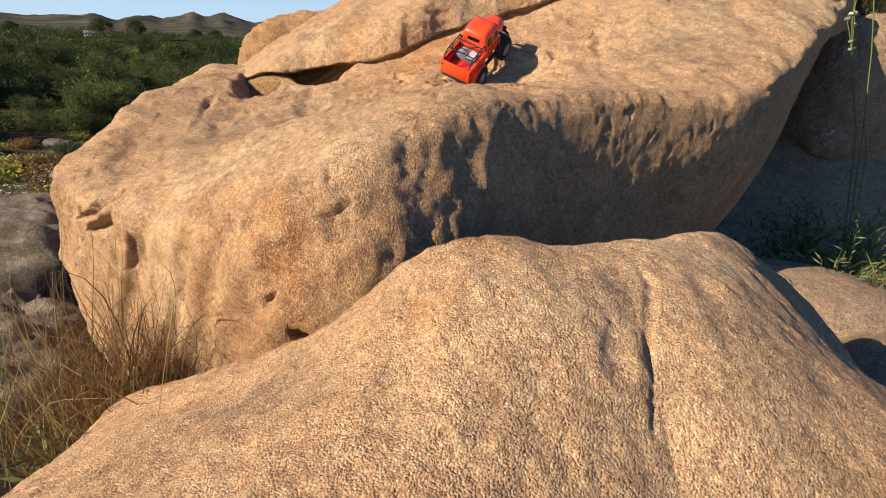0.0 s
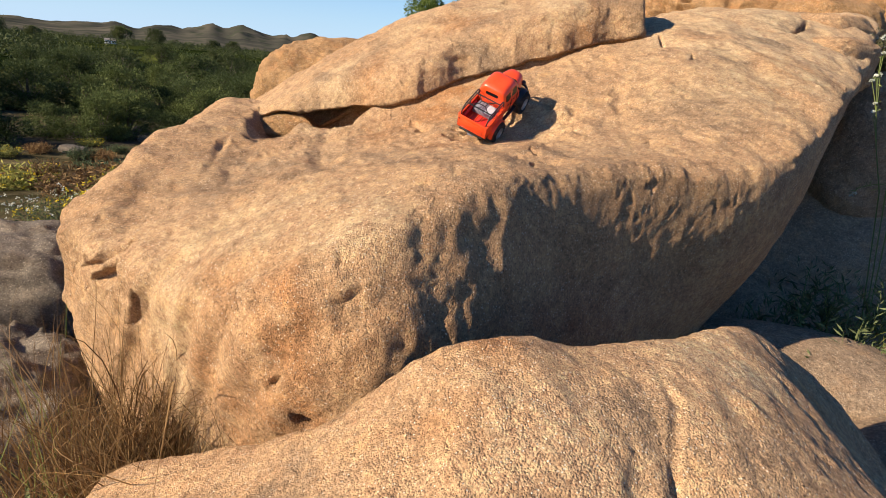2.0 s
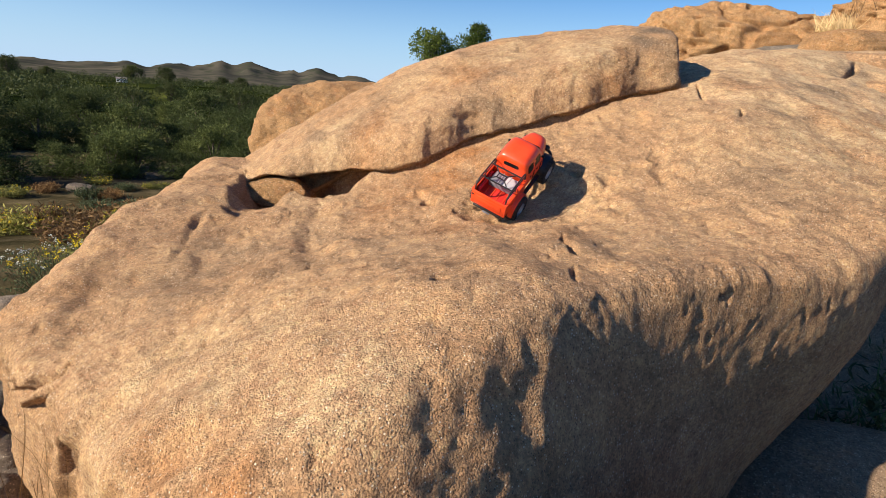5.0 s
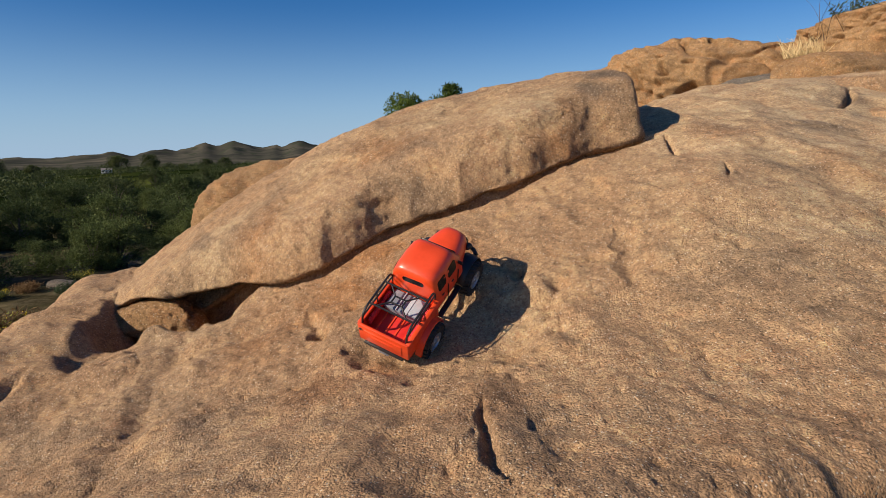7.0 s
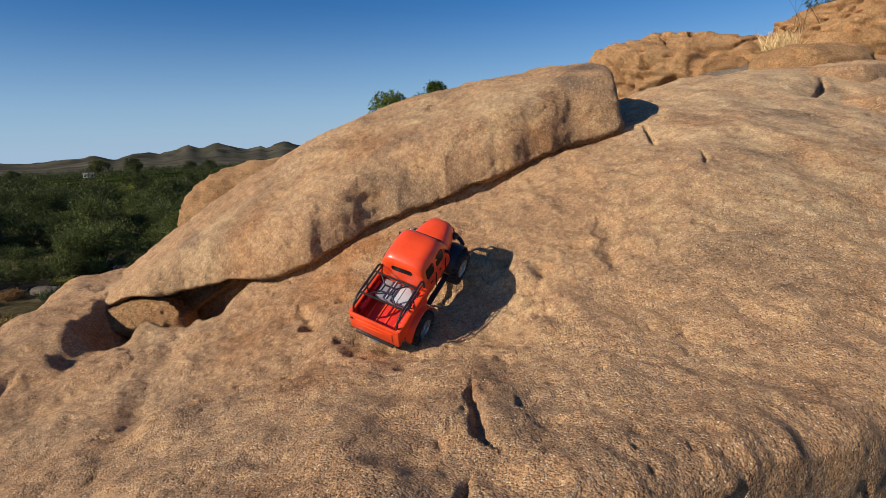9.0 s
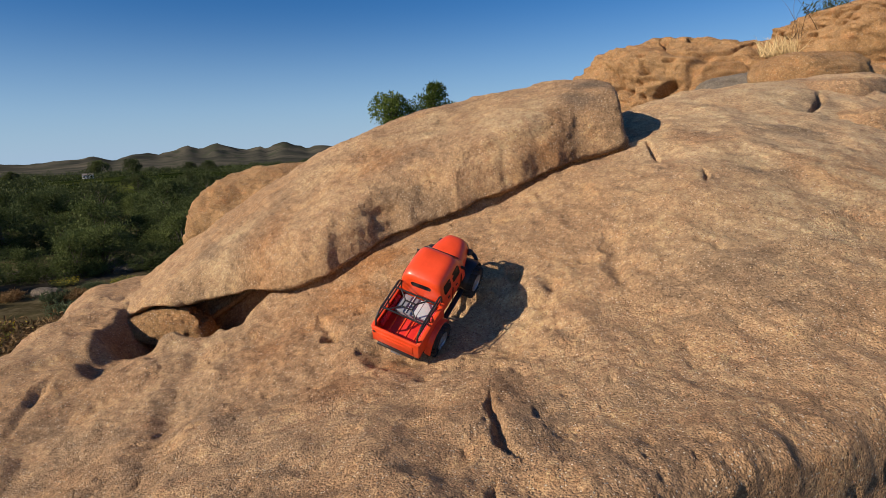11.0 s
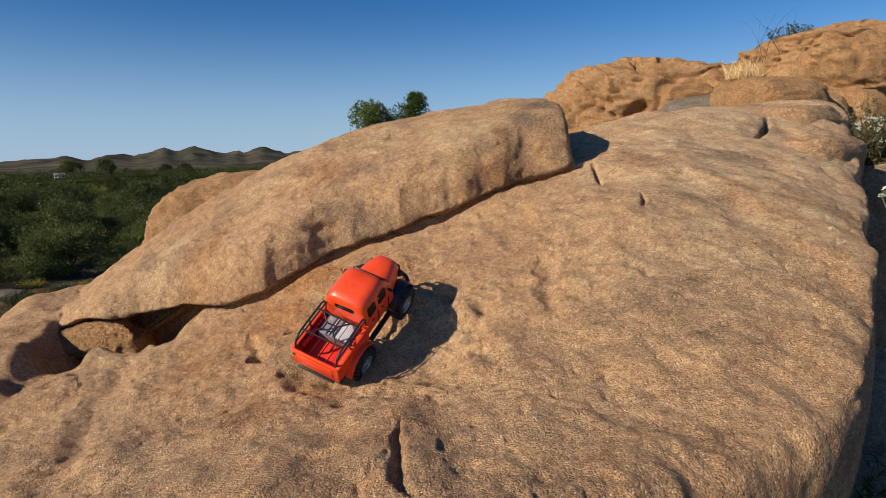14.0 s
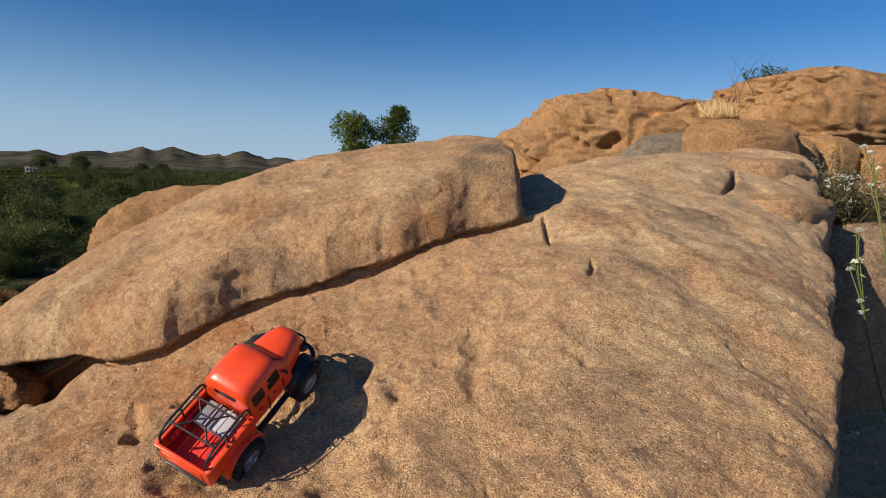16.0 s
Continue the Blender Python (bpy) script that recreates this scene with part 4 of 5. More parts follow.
def outline_panel(bm, profile, y0, y1):
    """A plate of that outline in x and z, from y0 to y1."""
    a = [bm.verts.new((x, y0, z)) for x, z in profile]
    b = [bm.verts.new((x, y1, z)) for x, z in profile]
    n = len(profile)
    bm.faces.new(a)
    bm.faces.new(b[::-1])
    for i in range(n):
        bm.faces.new((a[i], b[i], b[(i + 1) % n], a[(i + 1) % n]))
    bmesh.ops.recalc_face_normals(bm, faces=bm.faces[:])
    return bm


def rounded_patch(cx, cz, w, h, r, tilt=0.0):
    """Corner points of a rounded oblong in x and z."""
    pts = []
    for sx, sz, a0 in ((1, 1, 0), (-1, 1, 90), (-1, -1, 180), (1, -1, 270)):
        for k in range(4):
            a = radians(a0 + 30 * k)
            pts.append((cx + sx * (w / 2 - r) + r * math.cos(a) + tilt * (sz * (h / 2 - r) + r * math.sin(a)), cz + sz * (h / 2 - r) + r * math.sin(a)))
    return pts


truck = new("toy_truck")
tagged(truck, "orange radio-controlled toy pickup truck climbing the sandstone", "toy truck")
WHEELBASE, TRACK, TYRE_R = 0.135, 0.088, 0.0295

# cab and bonnet
bm = bmesh.new()
loft(bm, [(-0.0365, 0.037, 0.029, 0.052, 0.116), (-0.035, 0.041, 0.0325, 0.050, 0.1235), (-0.031, 0.0425, 0.0345, 0.049, 0.1275), (-0.020, 0.043, 0.0352, 0.049, 0.1300),
          (0.004, 0.043, 0.0352, 0.049, 0.1310), (0.022, 0.0428, 0.0345, 0.049, 0.1298), (0.030, 0.0425, 0.0335, 0.049, 0.1265), (0.037, 0.042, 0.0335, 0.049, 0.1180),
          (0.044, 0.0415, 0.034, 0.049, 0.1085), (0.049, 0.041, 0.034, 0.050, 0.1025), (0.052, 0.039, 0.032, 0.052, 0.0990)], 44, 4.6)
cab = part("cab", bm, ORANGE, truck, "glossy orange crew cab with rounded roof")
bm = bmesh.new()
loft(bm, [(0.048, 0.037, 0.0305, 0.055, 0.1010), (0.060, 0.035, 0.0285, 0.054, 0.1015), (0.076, 0.031, 0.0255, 0.054, 0.1005), (0.090, 0.027, 0.0215, 0.055, 0.0980),
          (0.098, 0.0245, 0.0185, 0.057, 0.0945), (0.1015, 0.022, 0.015, 0.060, 0.0895)], 36, 3.0)
part("bonnet", bm, ORANGE, truck)
bm = bmesh.new()
slab(bm, 0.1005, 0.1035, -0.016, 0.016, 0.060, 0.084, 0.001)
for k in range(5):
    slab(bm, 0.1032, 0.1050, -0.014, 0.014, 0.0625 + 0.0042 * k, 0.0648 + 0.0042 * k, 0.0004, 1)
part("grille", bm, BLACK, truck)
bm = bmesh.new()
slab(bm, 0.0475, 0.0490, -0.026, 0.026, 0.1012, 0.1026, 0.0004, 1)
part("wiper_cowl", bm, BLACK, truck)

# windows
for side in (1, -1):
    for cx, w in ((-0.0165, 0.022), (0.0135, 0.024)):
        bm = bmesh.new()
        outline_panel(bm, rounded_patch(cx, 0.1075, w, 0.0185, 0.004, 0.05), -0.0008, 0.0008)
        win = part("side_window", bm, GLASS, truck, "dark smoked side window")
        win.matrix_basis = Matrix.Translation((0, side * 0.0375, 0.1075)) @ pose(0, 0, 0, side * 13) @ Matrix.Translation((0, 0, -0.1075))
bm = bmesh.new()
outline_panel(bm, rounded_patch(0, 0, 0.036, 0.0095, 0.0045), -0.0007, 0.0007)
win = part("rear_window", bm, GLASS, truck, "dark oval rear window")
win.matrix_basis = Matrix.Translation((-0.0363, 0, 0.1095)) @ pose(0, 0, 0, 0, 4, 90)
bm = bmesh.new()
outline_panel(bm, rounded_patch(0, 0, 0.054, 0.0185, 0.004), -0.0007, 0.0007)
win = part("windscreen", bm, GLASS, truck)
win.matrix_basis = Matrix.Translation((0.0402, 0, 0.1145)) @ pose(0, 0, 0, 0, -38, 0) @ pose(0, 0, 0, 0, 0, 90)
for side in (1, -1):
    for hx in (-0.024, 0.005):
        bm = bmesh.new()
        slab(bm, hx, hx + 0.006, side * 0.0432 - 0.001, side * 0.0432 + 0.001, 0.0880, 0.0896, 0.0005, 1)
        part("door_handle", bm, BLACK, truck)
    for dx in (-0.0045, 0.0275):
        bm = bmesh.new()
        slab(bm, dx, dx + 0.0006, side * 0.0424 - 0.0009, side * 0.0424 + 0.0009, 0.058, 0.094, 0.0, 1)
        part("door_seam", bm, BLACK, truck)
    bm = bmesh.new()
    slab(bm, 0.0335, 0.0365, side * 0.0415 - 0.004, side * 0.0415 + 0.004, 0.098, 0.104, 0.001)
    part("wing_mirror", bm, BLACK, truck)

# bed
def arch(side_low, x0, x1, ztop, cx, r, n=12):
    pts = [(x0, ztop), (x0, side_low)]
    half = math.sqrt(max(r * r - (side_low - TYRE_R) ** 2, 0))
    a0 = math.atan2(side_low - TYRE_R, -half)
    a1 = math.atan2(side_low - TYRE_R, half)
    pts += [(cx + r * math.cos(a0 + (a1 - a0) * k / n), TYRE_R + r * math.sin(a0 + (a1 - a0) * k / n)) for k in range(n + 1)]
    return pts + [(x1, side_low), (x1, ztop)]


bed = part("bed", slab(bmesh.new(), -0.121, -0.036, -0.0375, 0.0375, 0.0600, 0.0630, 0.0006), RED, truck, "red-orange cargo bed floor")
for k in range(4):
    y = -0.0225 + 0.015 * k
    part("bed_rib", slab(bmesh.new(), -0.119, -0.040, y - 0.0012, y + 0.0012, 0.0628, 0.0643, 0.0004, 1), ORANGE, bed)
for side in (1, -1):
    bm = bmesh.new()
    outline_panel(bm, arch(0.048, -0.1215, -0.0345, 0.0845, -WHEELBASE / 2, 0.0345), side * 0.0385, side * 0.0415)
    panel = part("side_panel", bm, ORANGE, truck)
    part("top_rail", slab(bmesh.new(), -0.1225, -0.0350, side * 0.0400 - 0.0033, side * 0.0400 + 0.0033, 0.0835, 0.0872, 0.0012), ORANGE, panel)
    bm = bmesh.new()
    ring = []
    for k in range(15):
        a = radians(8 + 164 * k / 14)
        cx, cz = -WHEELBASE / 2 + 0.0365 * math.cos(a), TYRE_R + 0.0365 * math.sin(a)
        ix, iz = -WHEELBASE / 2 + 0.0335 * math.cos(a), TYRE_R + 0.0335 * math.sin(a)
        ring.append([bm.verts.new((cx, side * 0.040, cz)), bm.verts.new((cx, side * 0.0500, cz - 0.0014)), bm.verts.new((ix, side * 0.0508, iz)), bm.verts.new((ix, side * 0.040, iz))])
    for r, q in zip(ring, ring[1:]):
        for i in range(4):
            bm.faces.new((r[i], r[(i + 1) % 4], q[(i + 1) % 4], q[i]))
    bmesh.ops.recalc_face_normals(bm, faces=bm.faces[:])
    part("wheel_flare", bm, ORANGE, panel)
    bm = bmesh.new()
    for k in range(9):
        x = -0.108 + 0.0068 * k
        slab(bm, x, x + 0.0072, side * 0.0345 - 0.0030, side * 0.0345 + 0.0026, 0.0660, 0.0800 + 0.0008 * math.sin(k * 2.1), 0.0026, 3)
    part("padding", bm, RED_PAD, panel, "quilted red padding")
tail = part("tailgate", slab(bmesh.new(), -0.1245, -0.1213, -0.0415, 0.0415, 0.0490, 0.0850, 0.0010), ORANGE, truck, "orange tailgate with raised panel")
part("raised_panel", slab(bmesh.new(), -0.1256, -0.1240, -0.0310, 0.0310, 0.0555, 0.0770, 0.0007), ORANGE, tail)
part("lettering_bar", slab(bmesh.new(), -0.1262, -0.1250, -0.0170, 0.0170, 0.0645, 0.0690, 0.0005), ORANGE, tail)
part("gate_rail", slab(bmesh.new(), -0.1252, -0.1208, -0.0420, 0.0420, 0.0836, 0.0868, 0.0012), ORANGE, tail)
part("tail_light", slab(bmesh.new(), -0.1260, -0.1238, 0.0355, 0.0395, 0.0740, 0.0775, 0.0006), BLACK, tail)
part("rear_bumper", slab(bmesh.new(), -0.1275, -0.1215, -0.0330, 0.0330, 0.0435, 0.0485, 0.0012), BLACK, truck)
part("plate", slab(bmesh.new(), -0.1268, -0.1250, -0.0085, 0.0085, 0.0370, 0.0430, 0.0004), GREY, truck, "small dark plate")

# what lies in the bed
box = part("battery_box", slab(bmesh.new(), -0.0740, -0.0390, -0.0290, 0.0290, 0.0636, 0.0775, 0.0018), GREY, truck, "dark grey battery box with a whitish lid")
part("lid", slab(bmesh.new(), -0.0720, -0.0410, -0.0265, -0.0030, 0.0771, 0.0787, 0.0006), WHITE, box)
for y in (-0.009, 0.009):
    part("strap", slab(bmesh.new(), -0.0745, -0.0385, y - 0.0010, y + 0.0010, 0.0781, 0.0795, 0.0004, 1), WHITE, box)

# tubular rack over the bed
rack = new("rack")
rack.parent = truck
tagged(rack, "black tubular rack over the bed")
for side in (1, -1):
    y = side * 0.0365
    part("side_rail", tube(bmesh.new(), bent([(-0.119, y, 0.086), (-0.1165, y, 0.1010), (-0.1050, y, 0.1085), (-0.0410, y, 0.1105), (-0.0350, y, 0.1010), (-0.0350, y, 0.087)]), 0.0017), BLACK, rack)
    part("middle_rail", tube(bmesh.new(), [(-0.1165, y, 0.0975), (-0.0360, y, 0.0985)], 0.0013), BLACK, rack)
    part("upright", tube(bmesh.new(), [(-0.0780, y, 0.0865), (-0.0780, y, 0.1095)], 0.0014), BLACK, rack)
for x, z in ((-0.0980, 0.1087), (-0.0560, 0.1100)):
    part("cross_bar", tube(bmesh.new(), [(x, -0.0365, z), (x, 0.0365, z)], 0.0016), BLACK, rack)
for a, b in (((-0.0980, -0.024), (-0.0830, -0.009)), ((-0.0980, 0.024), (-0.0830, 0.009)), ((-0.0560, -0.024), (-0.0710, -0.009)), ((-0.0560, 0.024), (-0.0710, 0.009)), ((-0.0830, -0.009), (-0.0830, 0.009)),
             ((-0.0710, -0.009), (-0.0710, 0.009)), ((-0.0830, -0.009), (-0.0710, -0.009)), ((-0.0830, 0.009), (-0.0710, 0.009))):
    part("brace", tube(bmesh.new(), [(*a, 0.1093), (*b, 0.1093)], 0.0013), BLACK, rack)

# running gear
for side in (1, -1):
    bm = bmesh.new()
    ring = []
    for k in range(15):
        a = radians(2 + 150 * k / 14)
        cx, cz = WHEELBASE / 2 + 0.0375 * math.cos(a), TYRE_R + 0.0005 + 0.0365 * math.sin(a)
        ring.append([bm.verts.new((cx, side * 0.0250, cz - 0.001)), bm.verts.new((cx, side * 0.0400, cz + 0.0012)), bm.verts.new((cx, side * 0.0480, cz - 0.0022)), bm.verts.new((cx * 0.97 + 0.002, side * 0.0475, cz - 0.0045)), bm.verts.new((cx * 0.97 + 0.002, side * 0.0250, cz - 0.004))])
    for r, q in zip(ring, ring[1:]):
        for i in range(5):
            bm.faces.new((r[i], r[(i + 1) % 5], q[(i + 1) % 5], q[i]))
    bm.faces.new(ring[0])
    bm.faces.new(ring[-1][::-1])
    bmesh.ops.recalc_face_normals(bm, faces=bm.faces[:])
    part("front_fender", bm, BLACK, truck, "black front fender")
    part("running_board", slab(bmesh.new(), -0.0330, 0.0330, side * 0.0425 - 0.0045, side * 0.0425 + 0.0045, 0.0425, 0.0455, 0.0010), BLACK, truck)
    lamp = part("headlight", loft(bmesh.new(), [(0.0940, 0.0030, 0.0030, 0.0790, 0.0850, 2), (0.0990, 0.0056, 0.0056, 0.0764, 0.0876, 2), (0.1035, 0.0060, 0.0060, 0.0760, 0.0880, 2)], 20, 2.0), BLACK, truck, "round black headlight")
    lamp.matrix_basis = Matrix.Translation((-0.006, side * 0.0275, -0.011))
    part("lens", loft(bmesh.new(), [(0.1030, 0.0050, 0.0050, 0.0770, 0.0870, 2), (0.1046, 0.0030, 0.0030, 0.0790, 0.0850, 2)], 20, 2.0), LENS, lamp)
part("front_bumper", tube(bmesh.new(), bent([(0.100, -0.040, 0.050), (0.1100, -0.030, 0.050), (0.1125, 0.0, 0.050), (0.1100, 0.030, 0.050), (0.100, 0.040, 0.050)]), 0.0036, 10), BLACK, truck)
part("bull_bar", tube(bmesh.new(), bent([(0.1115, -0.0170, 0.050), (0.1130, -0.0160, 0.0660), (0.1130, 0.0160, 0.0660), (0.1115, 0.0170, 0.050)]), 0.0018), BLACK, truck)
part("winch", slab(bmesh.new(), 0.1040, 0.1120, -0.0110, 0.0110, 0.0520, 0.0600, 0.0016), BLACK, truck)
part("tow_hook", slab(bmesh.new(), 0.1120, 0.1150, 0.0190, 0.0225, 0.0490, 0.0530, 0.0008), RED, truck)
part("chassis", slab(bmesh.new(), -0.1120, 0.1020, -0.0150, 0.0150, 0.0400, 0.0500, 0.0015), BLACK, truck)
for sx in (-1, 1):
    part("axle", tube(bmesh.new(), [(sx * WHEELBASE / 2, -0.036, TYRE_R), (sx * WHEELBASE / 2, 0.036, TYRE_R)], 0.0045, 10), BLACK, truck)
    for side in (1, -1):
        part("shock", tube(bmesh.new(), [(sx * (WHEELBASE / 2 + 0.004), side * 0.024, TYRE_R), (sx * (WHEELBASE / 2 - 0.012), side * 0.020, 0.066)], 0.0035, 10), SILVER, truck)


def make_wheel():
    wheel = new("wheel")
    bm = bmesh.new()
    profile = [(0.0155, -0.0105), (0.0205, -0.0120), (0.0255, -0.0118), (0.0275, -0.0095), (0.0280, 0.0), (0.0275, 0.0095), (0.0255, 0.0118), (0.0205, 0.0120), (0.0155, 0.0105)]
    n, rings = 44, []
    for k in range(n):
        a = 2 * math.pi * k / n
        rings.append([bm.verts.new((r * math.cos(a), w, r * math.sin(a))) for r, w in profile])
    for k in range(n):
        r, q = rings[k], rings[(k + 1) % n]
        for i in range(len(profile) - 1):
            bm.faces.new((r[i], r[i + 1], q[i + 1], q[i]))
    tyre = part("tyre", bm, RUBBER, wheel, "dusty black rubber tyre with chunky lugs")
    bm = bmesh.new()
    for k in range(22):
        for side, off in ((1, 0.0), (-1, 0.5)):
            a = 2 * math.pi * (k + off) / 22
            m = pose(0, 0, 0, 0, -math.degrees(a), 0) @ Matrix.Translation((0.0282, side * 0.0052, 0)) @ pose(0, 0, 0, side * 18) @ Matrix.Diagonal((0.0036, 0.0112, 0.0044, 1))
            bmesh.ops.create_cube(bm, size=1.0, matrix=m)
            m = pose(0, 0, 0, 0, -math.degrees(a + 0.09), 0) @ Matrix.Translation((0.0258, side * 0.0117, 0)) @ Matrix.Diagonal((0.0060, 0.0022, 0.0034, 1))
            bmesh.ops.create_cube(bm, size=1.0, matrix=m)
    part("tread", bm, RUBBER, tyre, smooth=False)
    bm = bmesh.new()
    n = 36
    rows = []
    for r, w in ((0.0160, 0.0112), (0.0160, 0.0122), (0.0140, 0.0122), (0.0132, 0.0090), (0.0130, -0.0100)):
        rows.append([bm.verts.new((r * math.cos(2 * math.pi * k / n), w, r * math.sin(2 * math.pi * k / n))) for k in range(n)])
    for r, q in zip(rows, rows[1:]):
        for k in range(n):
            bm.faces.new((r[k], r[(k + 1) % n], q[(k + 1) % n], q[k]))
    bmesh.ops.recalc_face_normals(bm, faces=bm.faces[:])
    rim = part("rim", bm, SILVER, wheel, "silver spoked rim")
    for k in range(6):
        bm = bmesh.new()
        slab(bm, 0.0030, 0.0142, 0.0072, 0.0100, -0.0019, 0.0019, 0.0006, 1)
        spoke = part("spoke", bm, SILVER, rim)
        spoke.matrix_basis = pose(0, 0, 0, 0, 60 * k, 0)
    bm = bmesh.new()
    bmesh.ops.create_cone(bm, cap_ends=True, segments=20, radius1=0.0048, radius2=0.0036, depth=0.004, matrix=pose(0, 0.0100, 0, -90))
    part("hub_cap", bm, SILVER, rim)
    bm = bmesh.new()
    bmesh.ops.create_cone(bm, cap_ends=True, segments=30, radius1=0.0130, radius2=0.0130, depth=0.002, matrix=pose(0, 0.0010, 0, -90))
    part("brake_disc", bm, BLACK, rim)
    return wheel


first = make_wheel()
for sx in (-1, 1):
    for side in (1, -1):
        w = first if (sx, side) == (-1, 1) else copy_thing(first, Matrix())
        w.parent = truck
        w.matrix_basis = Matrix.Translation((sx * WHEELBASE / 2, side * TRACK / 2, TYRE_R)) @ pose(0, 0, 0, 0, 17 * sx, 0 if side > 0 else 180)
truck.matrix_world = pose(0.1768, 1.6803, 1.0362, 24.1, -33.6, 51.1)

# ---- plants ----
def leaf_material(name, dark, light, shine=0.5):
    m, nodes, links, shader = stuff(name, shine)
    geo_n = nodes.new("ShaderNodeNewGeometry")
    own = nodes.new("ShaderNodeObjectInfo")
    tone = ramp_node(nodes, links, own.outputs["Random"], ((0.0, (0.62, 0.66, 0.62)), (0.5, (0.95, 0.95, 0.95)), (1.0, (1.30, 1.25, 1.10))))
    colour = blend(nodes, links, 1.0, ramp_node(nodes, links, geo_n.outputs["Random Per Island"], ((0.0, dark), (1.0, light))), tone, "MULTIPLY")
    links.new(colour, shader.inputs["Base Color"])
    shader.inputs["Specular IOR Level"].default_value = 0.08
    glow = nodes.new("ShaderNodeBsdfTranslucent")
    links.new(colour, glow.inputs["Color"])
    mix = nodes.new("ShaderNodeMixShader")
    mix.inputs[0].default_value = 0.25
    links.new(shader.outputs[0], mix.inputs[1])
    links.new(glow.outputs[0], mix.inputs[2])
    links.new(mix.outputs[0], nodes["Material Output"].inputs["Surface"])
    return m


WILLOW = leaf_material("willow_leaves", (0.048, 0.064, 0.021), (0.125, 0.150, 0.052))
OAK = leaf_material("oak_leaves", (0.050, 0.062, 0.022), (0.092, 0.108, 0.038))
PINE = leaf_material("dark_green_leaves", (0.055, 0.090, 0.018), (0.17, 0.21, 0.045))
WEED = leaf_material("weed_leaves", (0.070, 0.090, 0.040), (0.16, 0.19, 0.095))
STRAW = leaf_material("dry_straw", (0.12, 0.066, 0.030), (0.32, 0.205, 0.095), 0.7)
GRASS = leaf_material("yellowing_grass", (0.12, 0.14, 0.035), (0.36, 0.33, 0.10), 0.6)
SAGE = leaf_material("sage_leaves", (0.10, 0.092, 0.045), (0.20, 0.185, 0.10))
PALE_STRAW = leaf_material("pale_straw", (0.40, 0.30, 0.16), (0.72, 0.58, 0.36), 0.7)
STEM = leaf_material("green_stems", (0.12, 0.15, 0.05), (0.24, 0.27, 0.09), 0.6)
TWIG = leaf_material("brown_twigs", (0.06, 0.04, 0.025), (0.16, 0.11, 0.07), 0.8)
PETAL = leaf_material("white_petals", (0.62, 0.62, 0.52), (0.85, 0.85, 0.78), 0.6)
YELLOW = leaf_material("yellow_petals", (0.62, 0.45, 0.02), (0.85, 0.68, 0.05), 0.6)
BARK = plain("bark", (0.11, 0.08, 0.055), 0.9, 0.0, 0.0, 0.12, 60.0)


def mesh_of(name, verts, faces, material, parent=None, label=""):
    me = bpy.data.meshes.new(name)
    me.from_pydata(verts, [], faces)
    me.materials.append(material)
    ob = new(name, me)
    ob.parent = parent
    return tagged(ob, label)


def leaves(centres, ways, lengths, widths, rng):
    """Pointed, folded leaves (two faces and a midrib each) at the centres, along the ways."""
    verts, faces = [], []
    for c, d, ln, wd in zip(centres, ways, lengths, widths):
        d = d / (np.linalg.norm(d) + 1e-9)
        s = np.cross(d, rng.normal(size=3))
        s /= np.linalg.norm(s) + 1e-9
        n = np.cross(s, d)
        k = len(verts)
        verts += [c, c + d * ln * 0.45 + s * wd / 2 + n * wd * 0.15, c + d * ln, c + d * ln * 0.45 - s * wd / 2 + n * wd * 0.15]
        faces += [(k, k + 1, k + 2), (k, k + 2, k + 3)]
    return [tuple(map(float, v)) for v in verts], faces


def blades(roots, tips, width, droop, rng, steps=5, curl=0.16):
    """Thin bent blades from roots to tips."""
    verts, faces = [], []
    for a, b in zip(roots, tips):
        side = np.cross(b - a, rng.normal(size=3))
        side = side / (np.linalg.norm(side) + 1e-9) * width * rng.uniform(0.6, 1.4) / 2
        bow = rng.normal(size=3) * np.linalg.norm(b - a) * curl
        bow[2] += droop * np.linalg.norm(b - a)
        k = len(verts)
        for i in range(steps + 1):
            t = i / steps
            p = a + (b - a) * t + bow * 4 * t * (1 - t) * 0.5
            w = side * (1 - 0.85 * t)
            verts += [p - w, p + w]
        faces += [(k + 2 * i, k + 2 * i + 1, k + 2 * i + 3, k + 2 * i + 2) for i in range(steps)]
    return [tuple(map(float, v)) for v in verts], faces


def limb(bm, points, r0, r1, sides=7):
    """A tapering bent limb."""
    rings, pts = [], [Vector(p) for p in points]
    for k, p in enumerate(pts):
        d = (pts[min(k + 1, len(pts) - 1)] - pts[max(k - 1, 0)]).normalized()
        s = d.cross(Vector((0.3, 0.9, 0.2))).normalized()
        q = s.cross(d)
        r = r0 + (r1 - r0) * k / (len(pts) - 1)
        rings.append([bm.verts.new(p + r * (math.cos(a) * s + math.sin(a) * q)) for a in (2 * math.pi * i / sides for i in range(sides))])
    for r, q in zip(rings, rings[1:]):
        for i in range(sides):
            bm.faces.new((r[i], r[(i + 1) % sides], q[(i + 1) % sides], q[i]))


